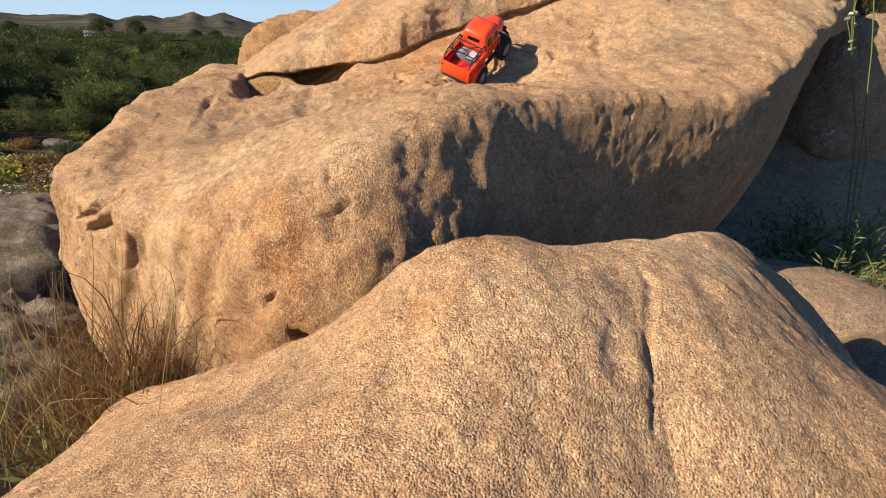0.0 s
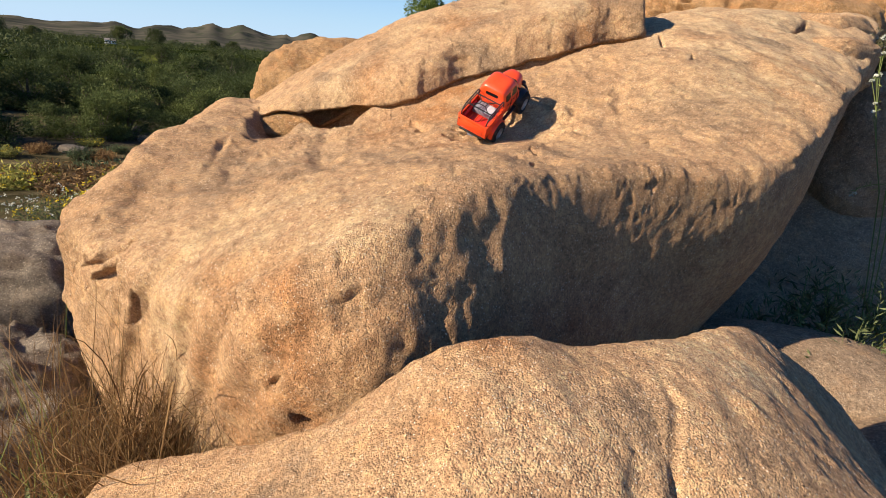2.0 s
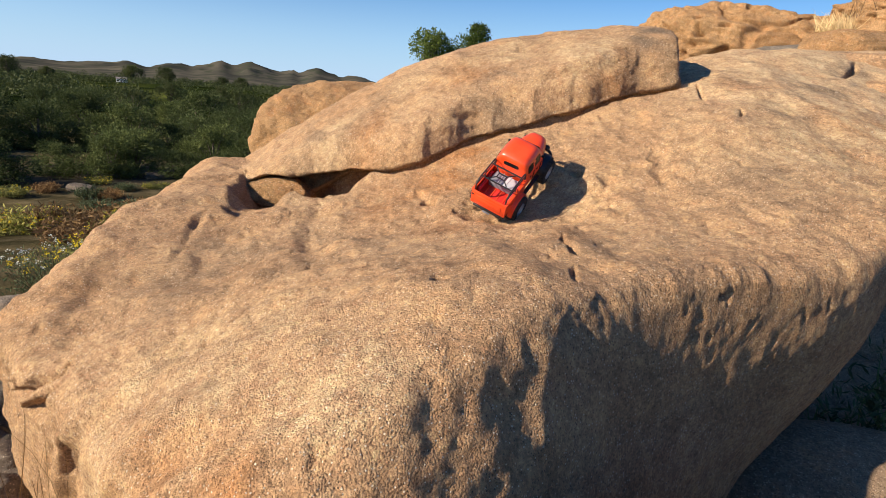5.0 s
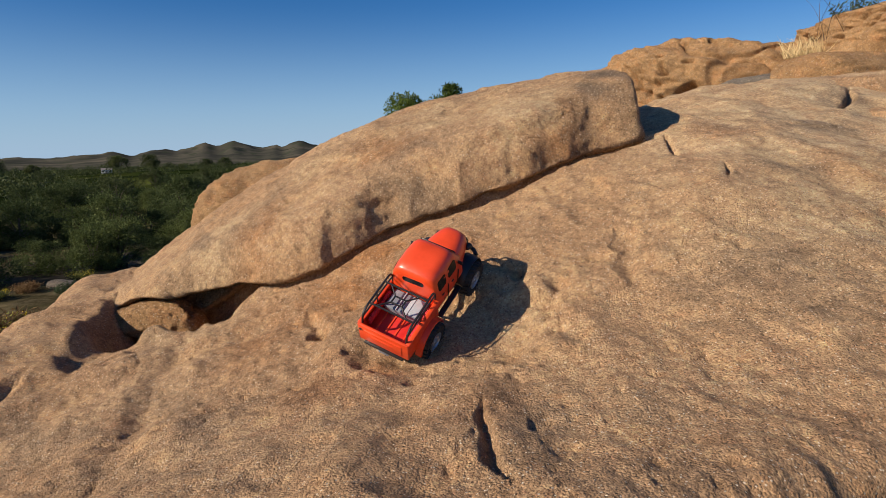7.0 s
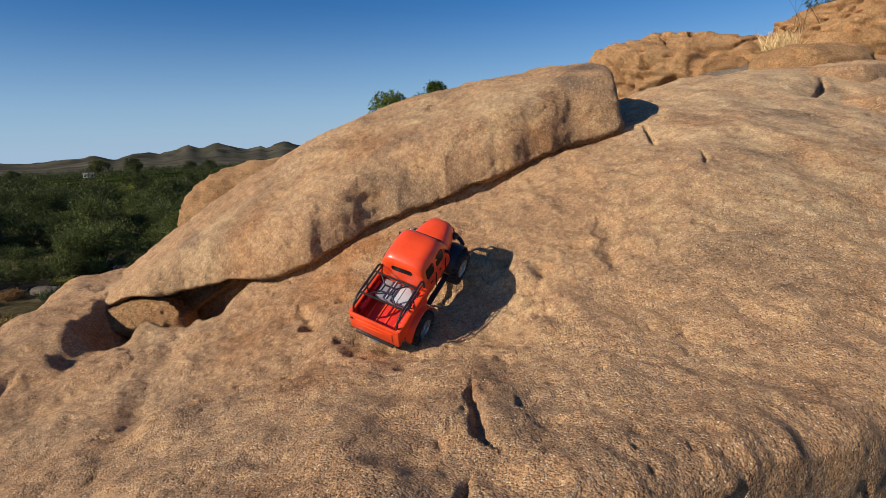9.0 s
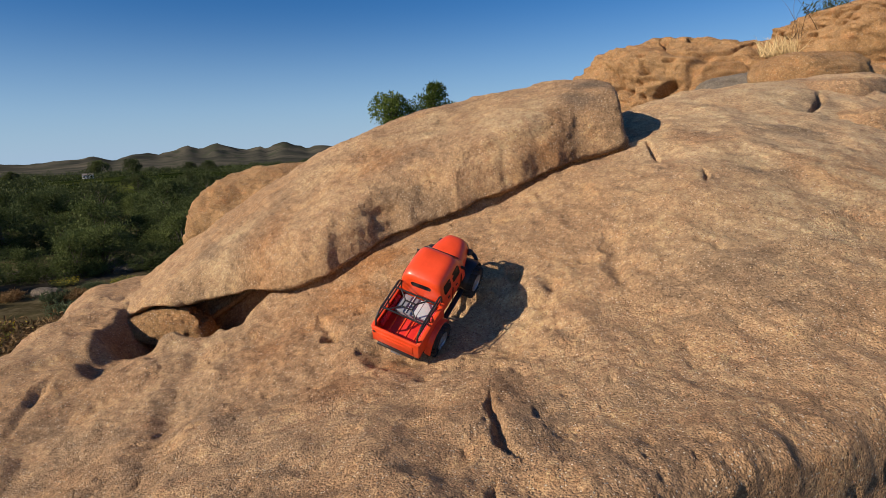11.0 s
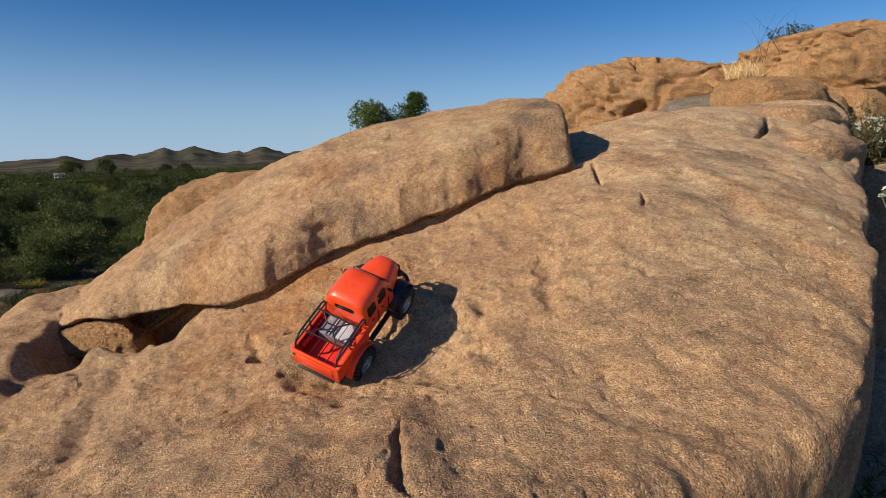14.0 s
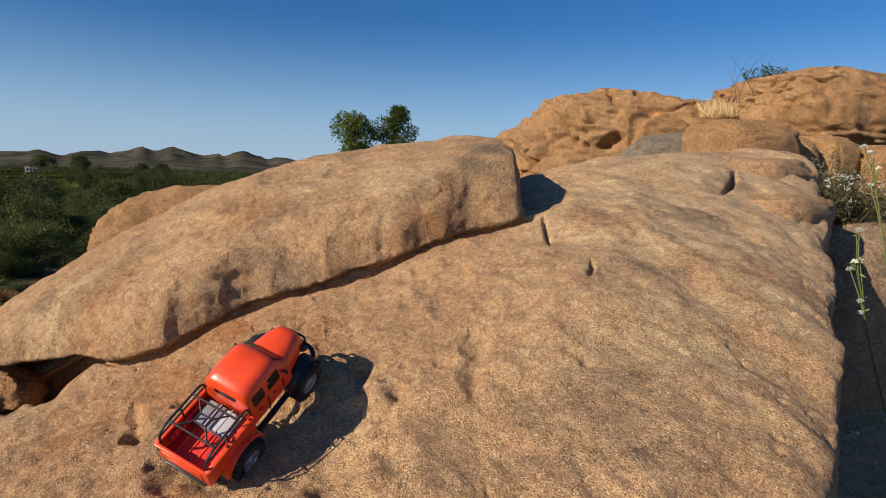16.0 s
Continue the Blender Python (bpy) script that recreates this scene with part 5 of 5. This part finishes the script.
def make_tree(name, height, spread, low, clumps, per, leaf, material, seed, label, category="tree"):
    """A tree or large bush: tapered trunk, limbs to every clump, and a crown of leaves in uneven clumps."""
    rng = np.random.default_rng(seed)
    tree = tagged(new(name), label, category)
    bm = bmesh.new()
    mid = []
    for k in range(clumps):
        a, f = rng.uniform(0, 2 * np.pi), rng.uniform(0, 1) ** 0.6
        h = low + (1 - low) * rng.uniform(0.05, 0.9)
        wide = spread * f * math.sin(math.pi * min(0.95, 0.25 + 0.7 * (h - low) / (1 - low + 1e-6))) ** 0.6
        mid.append(np.array([math.cos(a) * wide, math.sin(a) * wide, h * height]))
    limb(bm, [(0, 0, -0.2), (0.02 * height, 0.01 * height, 0.2 * height), (0.0, 0.03 * height, 0.5 * height), (0.02 * height, 0.0, 0.8 * height)], 0.035 * height, 0.012 * height)
    for c in mid:
        limb(bm, [(0.01 * height, 0.01 * height, (low * 0.5 + 0.1) * height), tuple(c * np.array([0.55, 0.55, 0.75])), tuple(c)], 0.014 * height, 0.004 * height, 5)
    part("trunk", bm, BARK, tree)
    cs, ws = [], []
    for c in mid:
        r = spread * rng.uniform(0.26, 0.44)
        d = rng.normal(size=(per, 3))
        d /= np.linalg.norm(d, axis=1)[:, None]
        q = c + d * (r * rng.uniform(0.25, 1.0, (per, 1)) ** 0.5) * np.array([1, 1, 0.8])
        q += 0.12 * r * rng.normal(size=q.shape)
        cs.append(q)
        ws.append(d + 0.6 * rng.normal(size=d.shape) + np.array([0, 0, 0.25]))
    cs, ws = np.concatenate(cs), np.concatenate(ws)
    keep = cs[:, 2] > 0.02 * height
    cs, ws = cs[keep], ws[keep]
    n = len(cs)
    v, f = leaves(cs, ws, leaf * rng.uniform(0.6, 1.4, n), leaf * 0.5 * rng.uniform(0.6, 1.3, n), rng)
    mesh_of("crown", v, f, material, tree)
    return tree


def on_ground(bearing, dist, sink=0.1):
    bearing, dist = spread(bearing), 1.5 * dist
    x, y = dist * math.sin(radians(bearing)), dist * math.cos(radians(bearing))
    return x, y, float(ground_height(np.array([x]), np.array([y]))[0]) - sink


rng = np.random.default_rng(4)
# willows along the creek, oaks behind
kinds = [make_tree("willow_bush", 2.8, 2.1, 0.0, 22, 520, 0.14, WILLOW, 11, "dense grey-green willow bush along the dry creek", "bush"),
         make_tree("willow_bush", 3.2, 2.4, 0.0, 24, 520, 0.145, WILLOW, 12, "tall grey-green willow bush along the dry creek", "bush"),
         make_tree("oak_bush", 2.8, 2.3, 0.06, 22, 110, 0.24, OAK, 13, "dark green rounded oak scrub in the valley", "bush"),
         make_tree("oak_tree", 4.2, 2.3, 0.25, 26, 170, 0.24, OAK, 14, "dark evergreen oak in the valley", "tree")]
bush_places = []
for row, (d0, d1, n, mix, s0, s1) in enumerate(((20, 24, 17, (0, 0, 1), 0.5, 0.85), (26, 33, 19, (0, 1, 0), 0.7, 1.15), (36, 50, 19, (0, 1, 2), 0.8, 1.25), (54, 66, 15, (0, 2, 2), 0.85, 1.15), (72, 105, 16, (2, 2, 3), 0.8, 1.1))):
    for k in range(n):
        b = -78 + (60 if row < 3 else 72) * (k + rng.uniform(-0.3, 0.3)) / (n - 1)
        clear = row == 4 and -43 < b < -22
        bush_places.append((b, rng.uniform(64, 76) if clear else rng.uniform(d0, d1), mix[rng.integers(0, 3)], rng.uniform(s0, s1)))
used = set()
for b, dist, kind, s in bush_places:
    m = pose(*on_ground(b, dist), 0, 0, rng.uniform(0, 360)) @ Matrix.Diagonal((s, s, s * rng.uniform(0.85, 1.1), 1))
    if kind not in used:
        kinds[kind].matrix_basis = m
        used.add(kind)
    else:
        copy_thing(kinds[kind], Matrix()).matrix_basis = m
for ob in scene.objects:
    if ob.name.startswith(("willow_bush", "oak_bush", "oak_tree")):
        tagged(ob, group="valley bushes and trees")

# lone trees before the hills
for b, dist, sc in ((-52, 150, 1.4), (-48.5, 165, 1.2), (-46.5, 150, 1.5), (-44, 190, 1.1), (-37.4, 170, 1.5), (-34.6, 165, 1.5), (-29, 185, 1.2), (-27, 160, 1.1)):
    copy_thing(kinds[3], Matrix()).matrix_basis = pose(*on_ground(b, dist), 0, 0, 50 * b) @ Matrix.Diagonal((sc, sc, sc, 1))


def far_house(b, dist, turn):
    """A small white house: walls, roof, door and windows."""
    house = tagged(new("house"), "small white house with a grey roof among far trees", "house")
    bm = bmesh.new()
    slab(bm, -3.2, 3.2, -2.2, 2.2, -0.5, 2.4, 0.02)
    part("wall", bm, HOUSE_WALL, house)
    bm = bmesh.new()
    v = [bm.verts.new(p) for p in ((-3.5, -2.5, 2.4), (3.5, -2.5, 2.4), (3.5, 2.5, 2.4), (-3.5, 2.5, 2.4), (-3.5, 0, 3.7), (3.5, 0, 3.7))]
    for f in ((0, 1, 5, 4), (2, 3, 4, 5), (0, 4, 3), (1, 2, 5), (0, 3, 2, 1)):
        bm.faces.new([v[k] for k in f])
    part("roof", bm, HOUSE_ROOF, house, smooth=False)
    for x in (-2.1, 1.9):
        bm = bmesh.new()
        slab(bm, x - 0.6, x + 0.6, -2.26, -2.18, 0.8, 1.9, 0.01)
        part("window", bm, GLASS, house)
    bm = bmesh.new()
    slab(bm, -0.5, 0.5, -2.26, -2.18, -0.1, 1.9, 0.01)
    part("door", bm, HOUSE_ROOF, house)
    house.matrix_basis = pose(*on_ground(b, dist, -0.2), 0, 0, turn) @ Matrix.Diagonal((0.6, 0.6, 0.6, 1))


HOUSE_WALL = plain("house_wall", (0.72, 0.70, 0.66), 0.8)
HOUSE_ROOF = plain("house_roof", (0.20, 0.17, 0.15), 0.9)
far_house(-38.4, 190, 20)

# woods too far off to count
wr = np.random.default_rng(8)
cs, ws = [], []
for k in range(900):
    b, dist = wr.uniform(-88, 6), 66 + 280 * wr.uniform(0, 1) ** 1.3
    meadow = -41 < b < -24 and dist < 135
    if meadow and wr.uniform() < 0.86:
        continue
    x, y, z = on_ground(b, dist)
    tall, wide = wr.uniform(1.2, 3.0), wr.uniform(1.6, 3.6)
    d = wr.normal(size=(100, 3))
    d /= np.linalg.norm(d, axis=1)[:, None]
    cs.append(np.array([x, y, z + tall * 0.5]) + d * np.array([wide, wide, tall * 0.55]) * wr.uniform(0.55, 1.0, (100, 1)) + wr.normal(size=(100, 3)) * 0.15)
    ws.append(d + 0.5 * wr.normal(size=d.shape))
cs, ws = np.concatenate(cs), np.concatenate(ws)
v, f = leaves(cs, ws, wr.uniform(0.3, 0.65, len(cs)), wr.uniform(0.25, 0.5, len(cs)), wr)
tagged(mesh_of("far_woods", v, f, OAK), "dark scrub oak woods across the far valley", "woods", kind="stuff")

# two round-crowned trees on the rise behind the slab
for b, dist, h, w, seed in ((-0.2, 46, 3.5, 1.9, 21), (3.6, 47, 4.3, 1.6, 22)):
    t = make_tree("broadleaf_tree", h, w, 0.02, 30, 200, 0.20, PINE, seed, "small green broadleaf tree on the ridge behind the rock")
    x, y = dist * math.sin(radians(b)), dist * math.cos(radians(b))
    t.matrix_basis = pose(x, y, 2.35, 0, 0, seed * 40)
    tagged(t, group="trees on the ridge")


def bush(name, centre, radius, tall, leaf_len, n, material, label, seed, flower=None, flowers=0, size=0.012, category="shrub"):
    """A small shrub: thin twigs, leaves and flower heads."""
    rng = np.random.default_rng(seed)
    c = np.array(centre) * UNIT
    ob = tagged(new(name), label, category)
    ob.location = c
    m = max(24, n // 14)
    a = rng.uniform(0, 2 * np.pi, m)
    f = np.sqrt(rng.uniform(0, 1, m))
    roots = np.stack([np.cos(a) * f * radius * 0.35, np.sin(a) * f * radius * 0.35, np.full(m, -0.02)], 1)
    tips = np.stack([np.cos(a) * f * radius, np.sin(a) * f * radius, tall * rng.uniform(0.55, 1.0, m) * (1 - 0.35 * f)], 1)
    v, fc = blades(roots, tips, max(0.003, radius * 0.012), 0.12, rng)
    tagged(mesh_of("branchwork", v, fc, TWIG if material is not STRAW else STRAW, ob), kind="stuff")
    k = rng.integers(0, m, n)
    t = rng.uniform(0.3, 1.0, n)[:, None]
    pos = roots[k] + (tips[k] - roots[k]) * t + rng.normal(size=(n, 3)) * radius * 0.07
    v, fc = leaves(pos, rng.normal(size=(n, 3)) + np.array([0, 0, 0.7]), leaf_len * rng.uniform(0.6, 1.3, n), leaf_len * 0.28 * rng.uniform(0.7, 1.3, n), rng)
    tagged(mesh_of("leaves", v, fc, material, ob), kind="stuff")
    if flowers:
        k = rng.integers(0, m, flowers)
        heads = tips[k] + rng.normal(size=(flowers, 3)) * radius * 0.08
        cs = np.repeat(heads, 8, 0) + rng.normal(size=(flowers * 8, 3)) * size * 0.45
        v, fc = leaves(cs, rng.normal(size=cs.shape) + np.array([0, 0, 0.8]), np.full(len(cs), size * 0.7), np.full(len(cs), size * 0.6), rng)
        tagged(mesh_of("flower_heads", v, fc, flower, ob), kind="stuff")
    return ob


# buckwheat beside the slab, scrub down the slope
bush("flowering_shrub", (2.14, 2.90, 1.48), 0.16, 0.21, 0.018, 2400, SAGE, "wiry brown-green shrub with small whitish flower heads", 31, PETAL, 45, 0.009)
bush("flowering_shrub", (2.94, 3.90, 1.50), 0.25, 0.34, 0.022, 1200, SAGE, "wiry shrub with yellow and green tips", 32, YELLOW, 10, 0.010)
bush("yellow_shrub", (-2.87, 5.82, -0.50), 0.46, 0.55, 0.035, 2200, GRASS, "sunlit yellow-green shrub down the slope", 33, YELLOW, 80, 0.02)
bush("green_shrub", (-3.50, 5.90, -0.70), 0.46, 0.55, 0.035, 2000, WEED, "leafy green shrub down the slope", 34, PETAL, 60, 0.02)
bush("green_shrub", (-2.91, 4.69, -0.72), 0.42, 0.50, 0.03, 2000, WEED, "leafy shrub with pale flowers beside grey rocks", 35, PETAL, 70, 0.015)
bush("yellow_shrub", (-4.27, 7.29, -1.12), 0.55, 0.5, 0.04, 1800, GRASS, "straw-coloured shrub beside the dry creek", 36, YELLOW, 40, 0.03)
sr = np.random.default_rng(77)
slope_scrub = [bush("dry_bush", (-3.9, 4.6, -1.2), 0.50, 0.50, 0.09, 1100, STRAW, "dry straw-coloured bush on the slope", 40),
               bush("low_shrub", (-5.0, 5.0, -1.5), 0.55, 0.48, 0.09, 1200, GRASS, "low yellow-green scrub on the slope", 41, YELLOW, 40, 0.03),
               bush("low_shrub", (-3.2, 5.4, -1.5), 0.52, 0.55, 0.09, 1200, WEED, "low grey-green scrub on the slope", 42)]
for k in range(80):
    b, d = sr.uniform(-62, -32), sr.uniform(6, 22)
    m = pose(*on_ground(b, d, 0.03), 0, 0, sr.uniform(0, 360)) @ Matrix.Diagonal((1.2, 1.2, sr.uniform(0.7, 1.15), 1))
    if k < 3:
        slope_scrub[k].matrix_basis = m
    else:
        copy_thing(slope_scrub[(0, 0, 1, 2)[int(sr.integers(0, 4))]], Matrix()).matrix_basis = m


def on_right_rock(x, y, sink=0.01):
    return x, y, float(right_place(np.array([x]), np.array([y]))[2][0]) - sink


def grass_clump(name, centre, spread, tall, n, width, material, label, seed, lean=(0, 0), droop=0.10, curl=0.16):
    rng = np.random.default_rng(seed)
    a, f = rng.uniform(0, 2 * np.pi, n), np.sqrt(rng.uniform(0, 1, n))
    roots = np.stack([np.cos(a) * f * spread, np.sin(a) * f * spread, np.full(n, -0.02)], 1)
    h = tall * rng.uniform(0.35, 1.0, n) ** 1.2
    out = rng.normal(size=(n, 2)) * 0.42 * h[:, None] + np.array(lean) * h[:, None]
    tips = roots + np.stack([out[:, 0], out[:, 1], h], 1)
    v, f = blades(roots, tips, width, droop, rng, 9, curl)
    ob = mesh_of(name, v, f, material, None)
    ob.location = np.array(centre) * UNIT
    return tagged(ob, label, "grass", kind="stuff")


grass_clump("dry_grass", (-0.62, 1.22, 0.36), 0.11, 0.44, 220, 0.0030, STRAW, "tall dry straw grass against the boulder", 51, (0.02, 0.1))
grass_clump("dry_grass", (-0.55, 1.16, 0.36), 0.11, 0.32, 720, 0.0026, STRAW, "tangled dry grass at the boulder's foot", 52, (0.1, -0.05), 0.3, 0.42)
grass_clump("dry_grass", (-0.58, 1.18, 0.36), 0.08, 0.30, 160, 0.0034, STRAW, "bent brown grass stalks at the boulder's foot", 50, (0.15, -0.1), 0.35, 0.36)
grass_clump("dry_grass", (-0.82, 1.25, 0.30), 0.12, 0.36, 140, 0.003, STRAW, "thin dry grass beside shaded rocks", 53, (-0.15, 0.0), 0.15)
grass_clump("weed_stems", (-0.86, 1.15, 0.32), 0.12, 0.40, 36, 0.003, STEM, "bent green weed stems with small seeds", 54, (-0.1, 0.1), 0.05)
grass_clump("green_grass", on_right_rock(1.46, 1.68), 0.13, 0.11, 620, 0.004, GRASS, "short yellow-green grass in a patch of sun", 55, (0, 0), 0.3)
grass_clump("green_grass", on_right_rock(1.66, 1.80), 0.18, 0.14, 420, 0.004, GRASS, "short yellow-green grass on the bank", 56, (0, 0), 0.3)
grass_clump("dry_grass", (3.53, 5.88, 2.24), 0.13, 0.15, 300, 0.005, PALE_STRAW, "pale dry grass tuft on the outcrop", 57, (0, 0), 0.1)
grass_clump("dry_stems", (3.73, 5.84, 2.36), 0.14, 0.46, 16, 0.005, TWIG, "bare dry stems on the outcrop", 58, (0.05, 0), 0.05)
bush("green_shrub", (3.97, 5.87, 2.48), 0.20, 0.20, 0.035, 700, WEED, "small green shrub on top of the outcrop", 59)


def leafy_weed(centre, tall, stems, seed, label):
    """A weed with long narrow leaves up its stems."""
    rng = np.random.default_rng(seed)
    ob = tagged(new("leafy_weed"), label, "weed")
    ob.location = np.array(centre) * UNIT
    roots = rng.normal(size=(stems, 3)) * np.array([0.04, 0.04, 0])
    tips = roots + np.stack([rng.normal(size=stems) * 0.3 * tall, rng.normal(size=stems) * 0.3 * tall, tall * rng.uniform(0.6, 1.0, stems)], 1)
    for a, b in zip(roots, tips):
        v, f = blades([a], [b], 0.005, 0.1, rng)
        mesh_of("stem", v, f, STEM, ob)
    cs, ws, ls = [], [], []
    for a, b in zip(roots, tips):
        for t in np.linspace(0.25, 1.0, 15):
            cs.append(a + (b - a) * t)
            d = rng.normal(size=3)
            d[2] = abs(d[2]) * 0.6 + 0.35
            ws.append(d)
            ls.append(0.055 * (1.15 - 0.6 * t) * rng.uniform(0.7, 1.2))
    v, f = leaves(np.array(cs), np.array(ws), np.array(ls), np.array(ls) * 0.18, rng)
    tagged(mesh_of("leaves", v, f, WEED, ob), kind="stuff")
    return tagged(ob, group="leafy weeds")


WEEDS = ((1.24, 1.68, 0.22, 9), (1.30, 1.70, 0.26, 10), (1.36, 1.70, 0.26, 9), (1.42, 1.76, 0.24, 8), (1.30, 1.80, 0.24, 8), (1.20, 1.80, 0.22, 8), (1.48, 1.74, 0.20, 8), (1.40, 1.90, 0.26, 9), (1.56, 1.84, 0.22, 8), (1.26, 1.95, 0.24, 8), (1.50, 2.02, 0.24, 8))
for k, (wx, wy, tall, n) in enumerate(WEEDS):
    leafy_weed(on_right_rock(wx, wy), tall, n, 60 + k, "grey-green leafy weed growing between the rocks")


for k, (wx, wy, tall, n) in enumerate(((-0.70, 1.05, 0.20, 5), (-0.76, 1.08, 0.24, 5), (-0.66, 1.08, 0.14, 4))):
    wz = float(near_place(np.array([wx]), np.array([wy]))[2][0])
    leafy_weed((wx, wy, wz - 0.01), tall, n, 90 + k, "thin green weed among the dry grass")


def flower_stem(base, points, heads, seed, label, petal=PETAL):
    """A tall wiry stem with narrow leaves and round heads of small white flowers."""
    rng = np.random.default_rng(seed)
    ob = tagged(new("flower_stem"), label, "flower")
    ob.location = np.array(base) * UNIT
    path = [np.zeros(3)] + [np.array(p) * UNIT - np.array(base) * UNIT for p in points]
    bm = bmesh.new()
    limb(bm, [tuple(p) for p in path], 0.0022, 0.0012, 6)
    part("stem", bm, STEM, ob)
    for h in heads:
        hp = np.array(h) * UNIT - np.array(base) * UNIT
        k = int(np.argmin([np.linalg.norm(hp - p) for p in path]))
        bm = bmesh.new()
        limb(bm, [tuple(path[max(0, k - 1)]), tuple((path[max(0, k - 1)] + hp) / 2 + np.array([0, 0, 0.004])), tuple(hp)], 0.0013, 0.0009, 5)
        part("side_stem", bm, STEM, ob)
        d = rng.normal(size=(46, 3))
        d[:, 2] = np.abs(d[:, 2]) + 0.1
        d /= np.linalg.norm(d, axis=1)[:, None]
        v, f = leaves(hp + d * 0.003, d + 0.5 * rng.normal(size=d.shape), np.full(46, 0.0058), np.full(46, 0.0042), rng)
        mesh_of("flower_head", v, f, petal, ob, "cluster of small white flowers" if petal is PETAL else "small yellow flowers")
    cs, ws = [], []
    for a, b in zip(path, path[1:]):
        for t in np.linspace(0.1, 0.95, 4):
            cs.append(a + (b - a) * t)
            ws.append(rng.normal(size=3) * 0.6 + np.array([0, 0, 0.7]))
    v, f = leaves(np.array(cs), np.array(ws), rng.uniform(0.012, 0.024, len(cs)), np.full(len(cs), 0.0035), rng)
    mesh_of("leaves", v, f, STEM, ob)
    return tagged(ob, group="tall white flowers")


flower_stem((1.75, 2.10, 0.42), [(1.686, 2.156, 1.036), (1.642, 2.183, 1.201), (1.620, 2.200, 1.311), (1.602, 2.216, 1.421), (1.597, 2.228, 1.511)], [(1.604, 2.228, 1.518), (1.594, 2.220, 1.441), (1.583, 2.219, 1.423), (1.610, 2.206, 1.345), (1.608, 2.202, 1.316), (1.607, 2.219, 1.446)], 71, "tall wiry stem with clusters of small white flowers")
flower_stem((1.80, 2.15, 0.44), [(1.72, 2.17, 1.05), (1.689, 2.190, 1.313), (1.662, 2.218, 1.506), (1.643, 2.237, 1.630), (1.636, 2.247, 1.698)], [(1.628, 2.249, 1.709), (1.651, 2.241, 1.671), (1.630, 2.239, 1.629), (1.615, 2.253, 1.723)], 72, "tall wiry stem with clusters of small white flowers")
flower_stem((1.78, 2.12, 0.44), [(1.75, 2.15, 0.95), (1.706, 2.157, 1.071), (1.651, 2.164, 1.060), (1.610, 2.168, 1.045), (1.594, 2.167, 1.019)], [(1.593, 2.166, 1.013), (1.602, 2.166, 1.023)], 73, "drooping stem with a white flower cluster")
flower_stem((-1.30, 2.10, 0.10), [(-1.27, 2.12, 0.45), (-1.22, 2.14, 0.66)], [(-1.21, 2.14, 0.675), (-1.25, 2.14, 0.66)], 74, "thin stem with small yellow flowers beside the boulder", YELLOW)
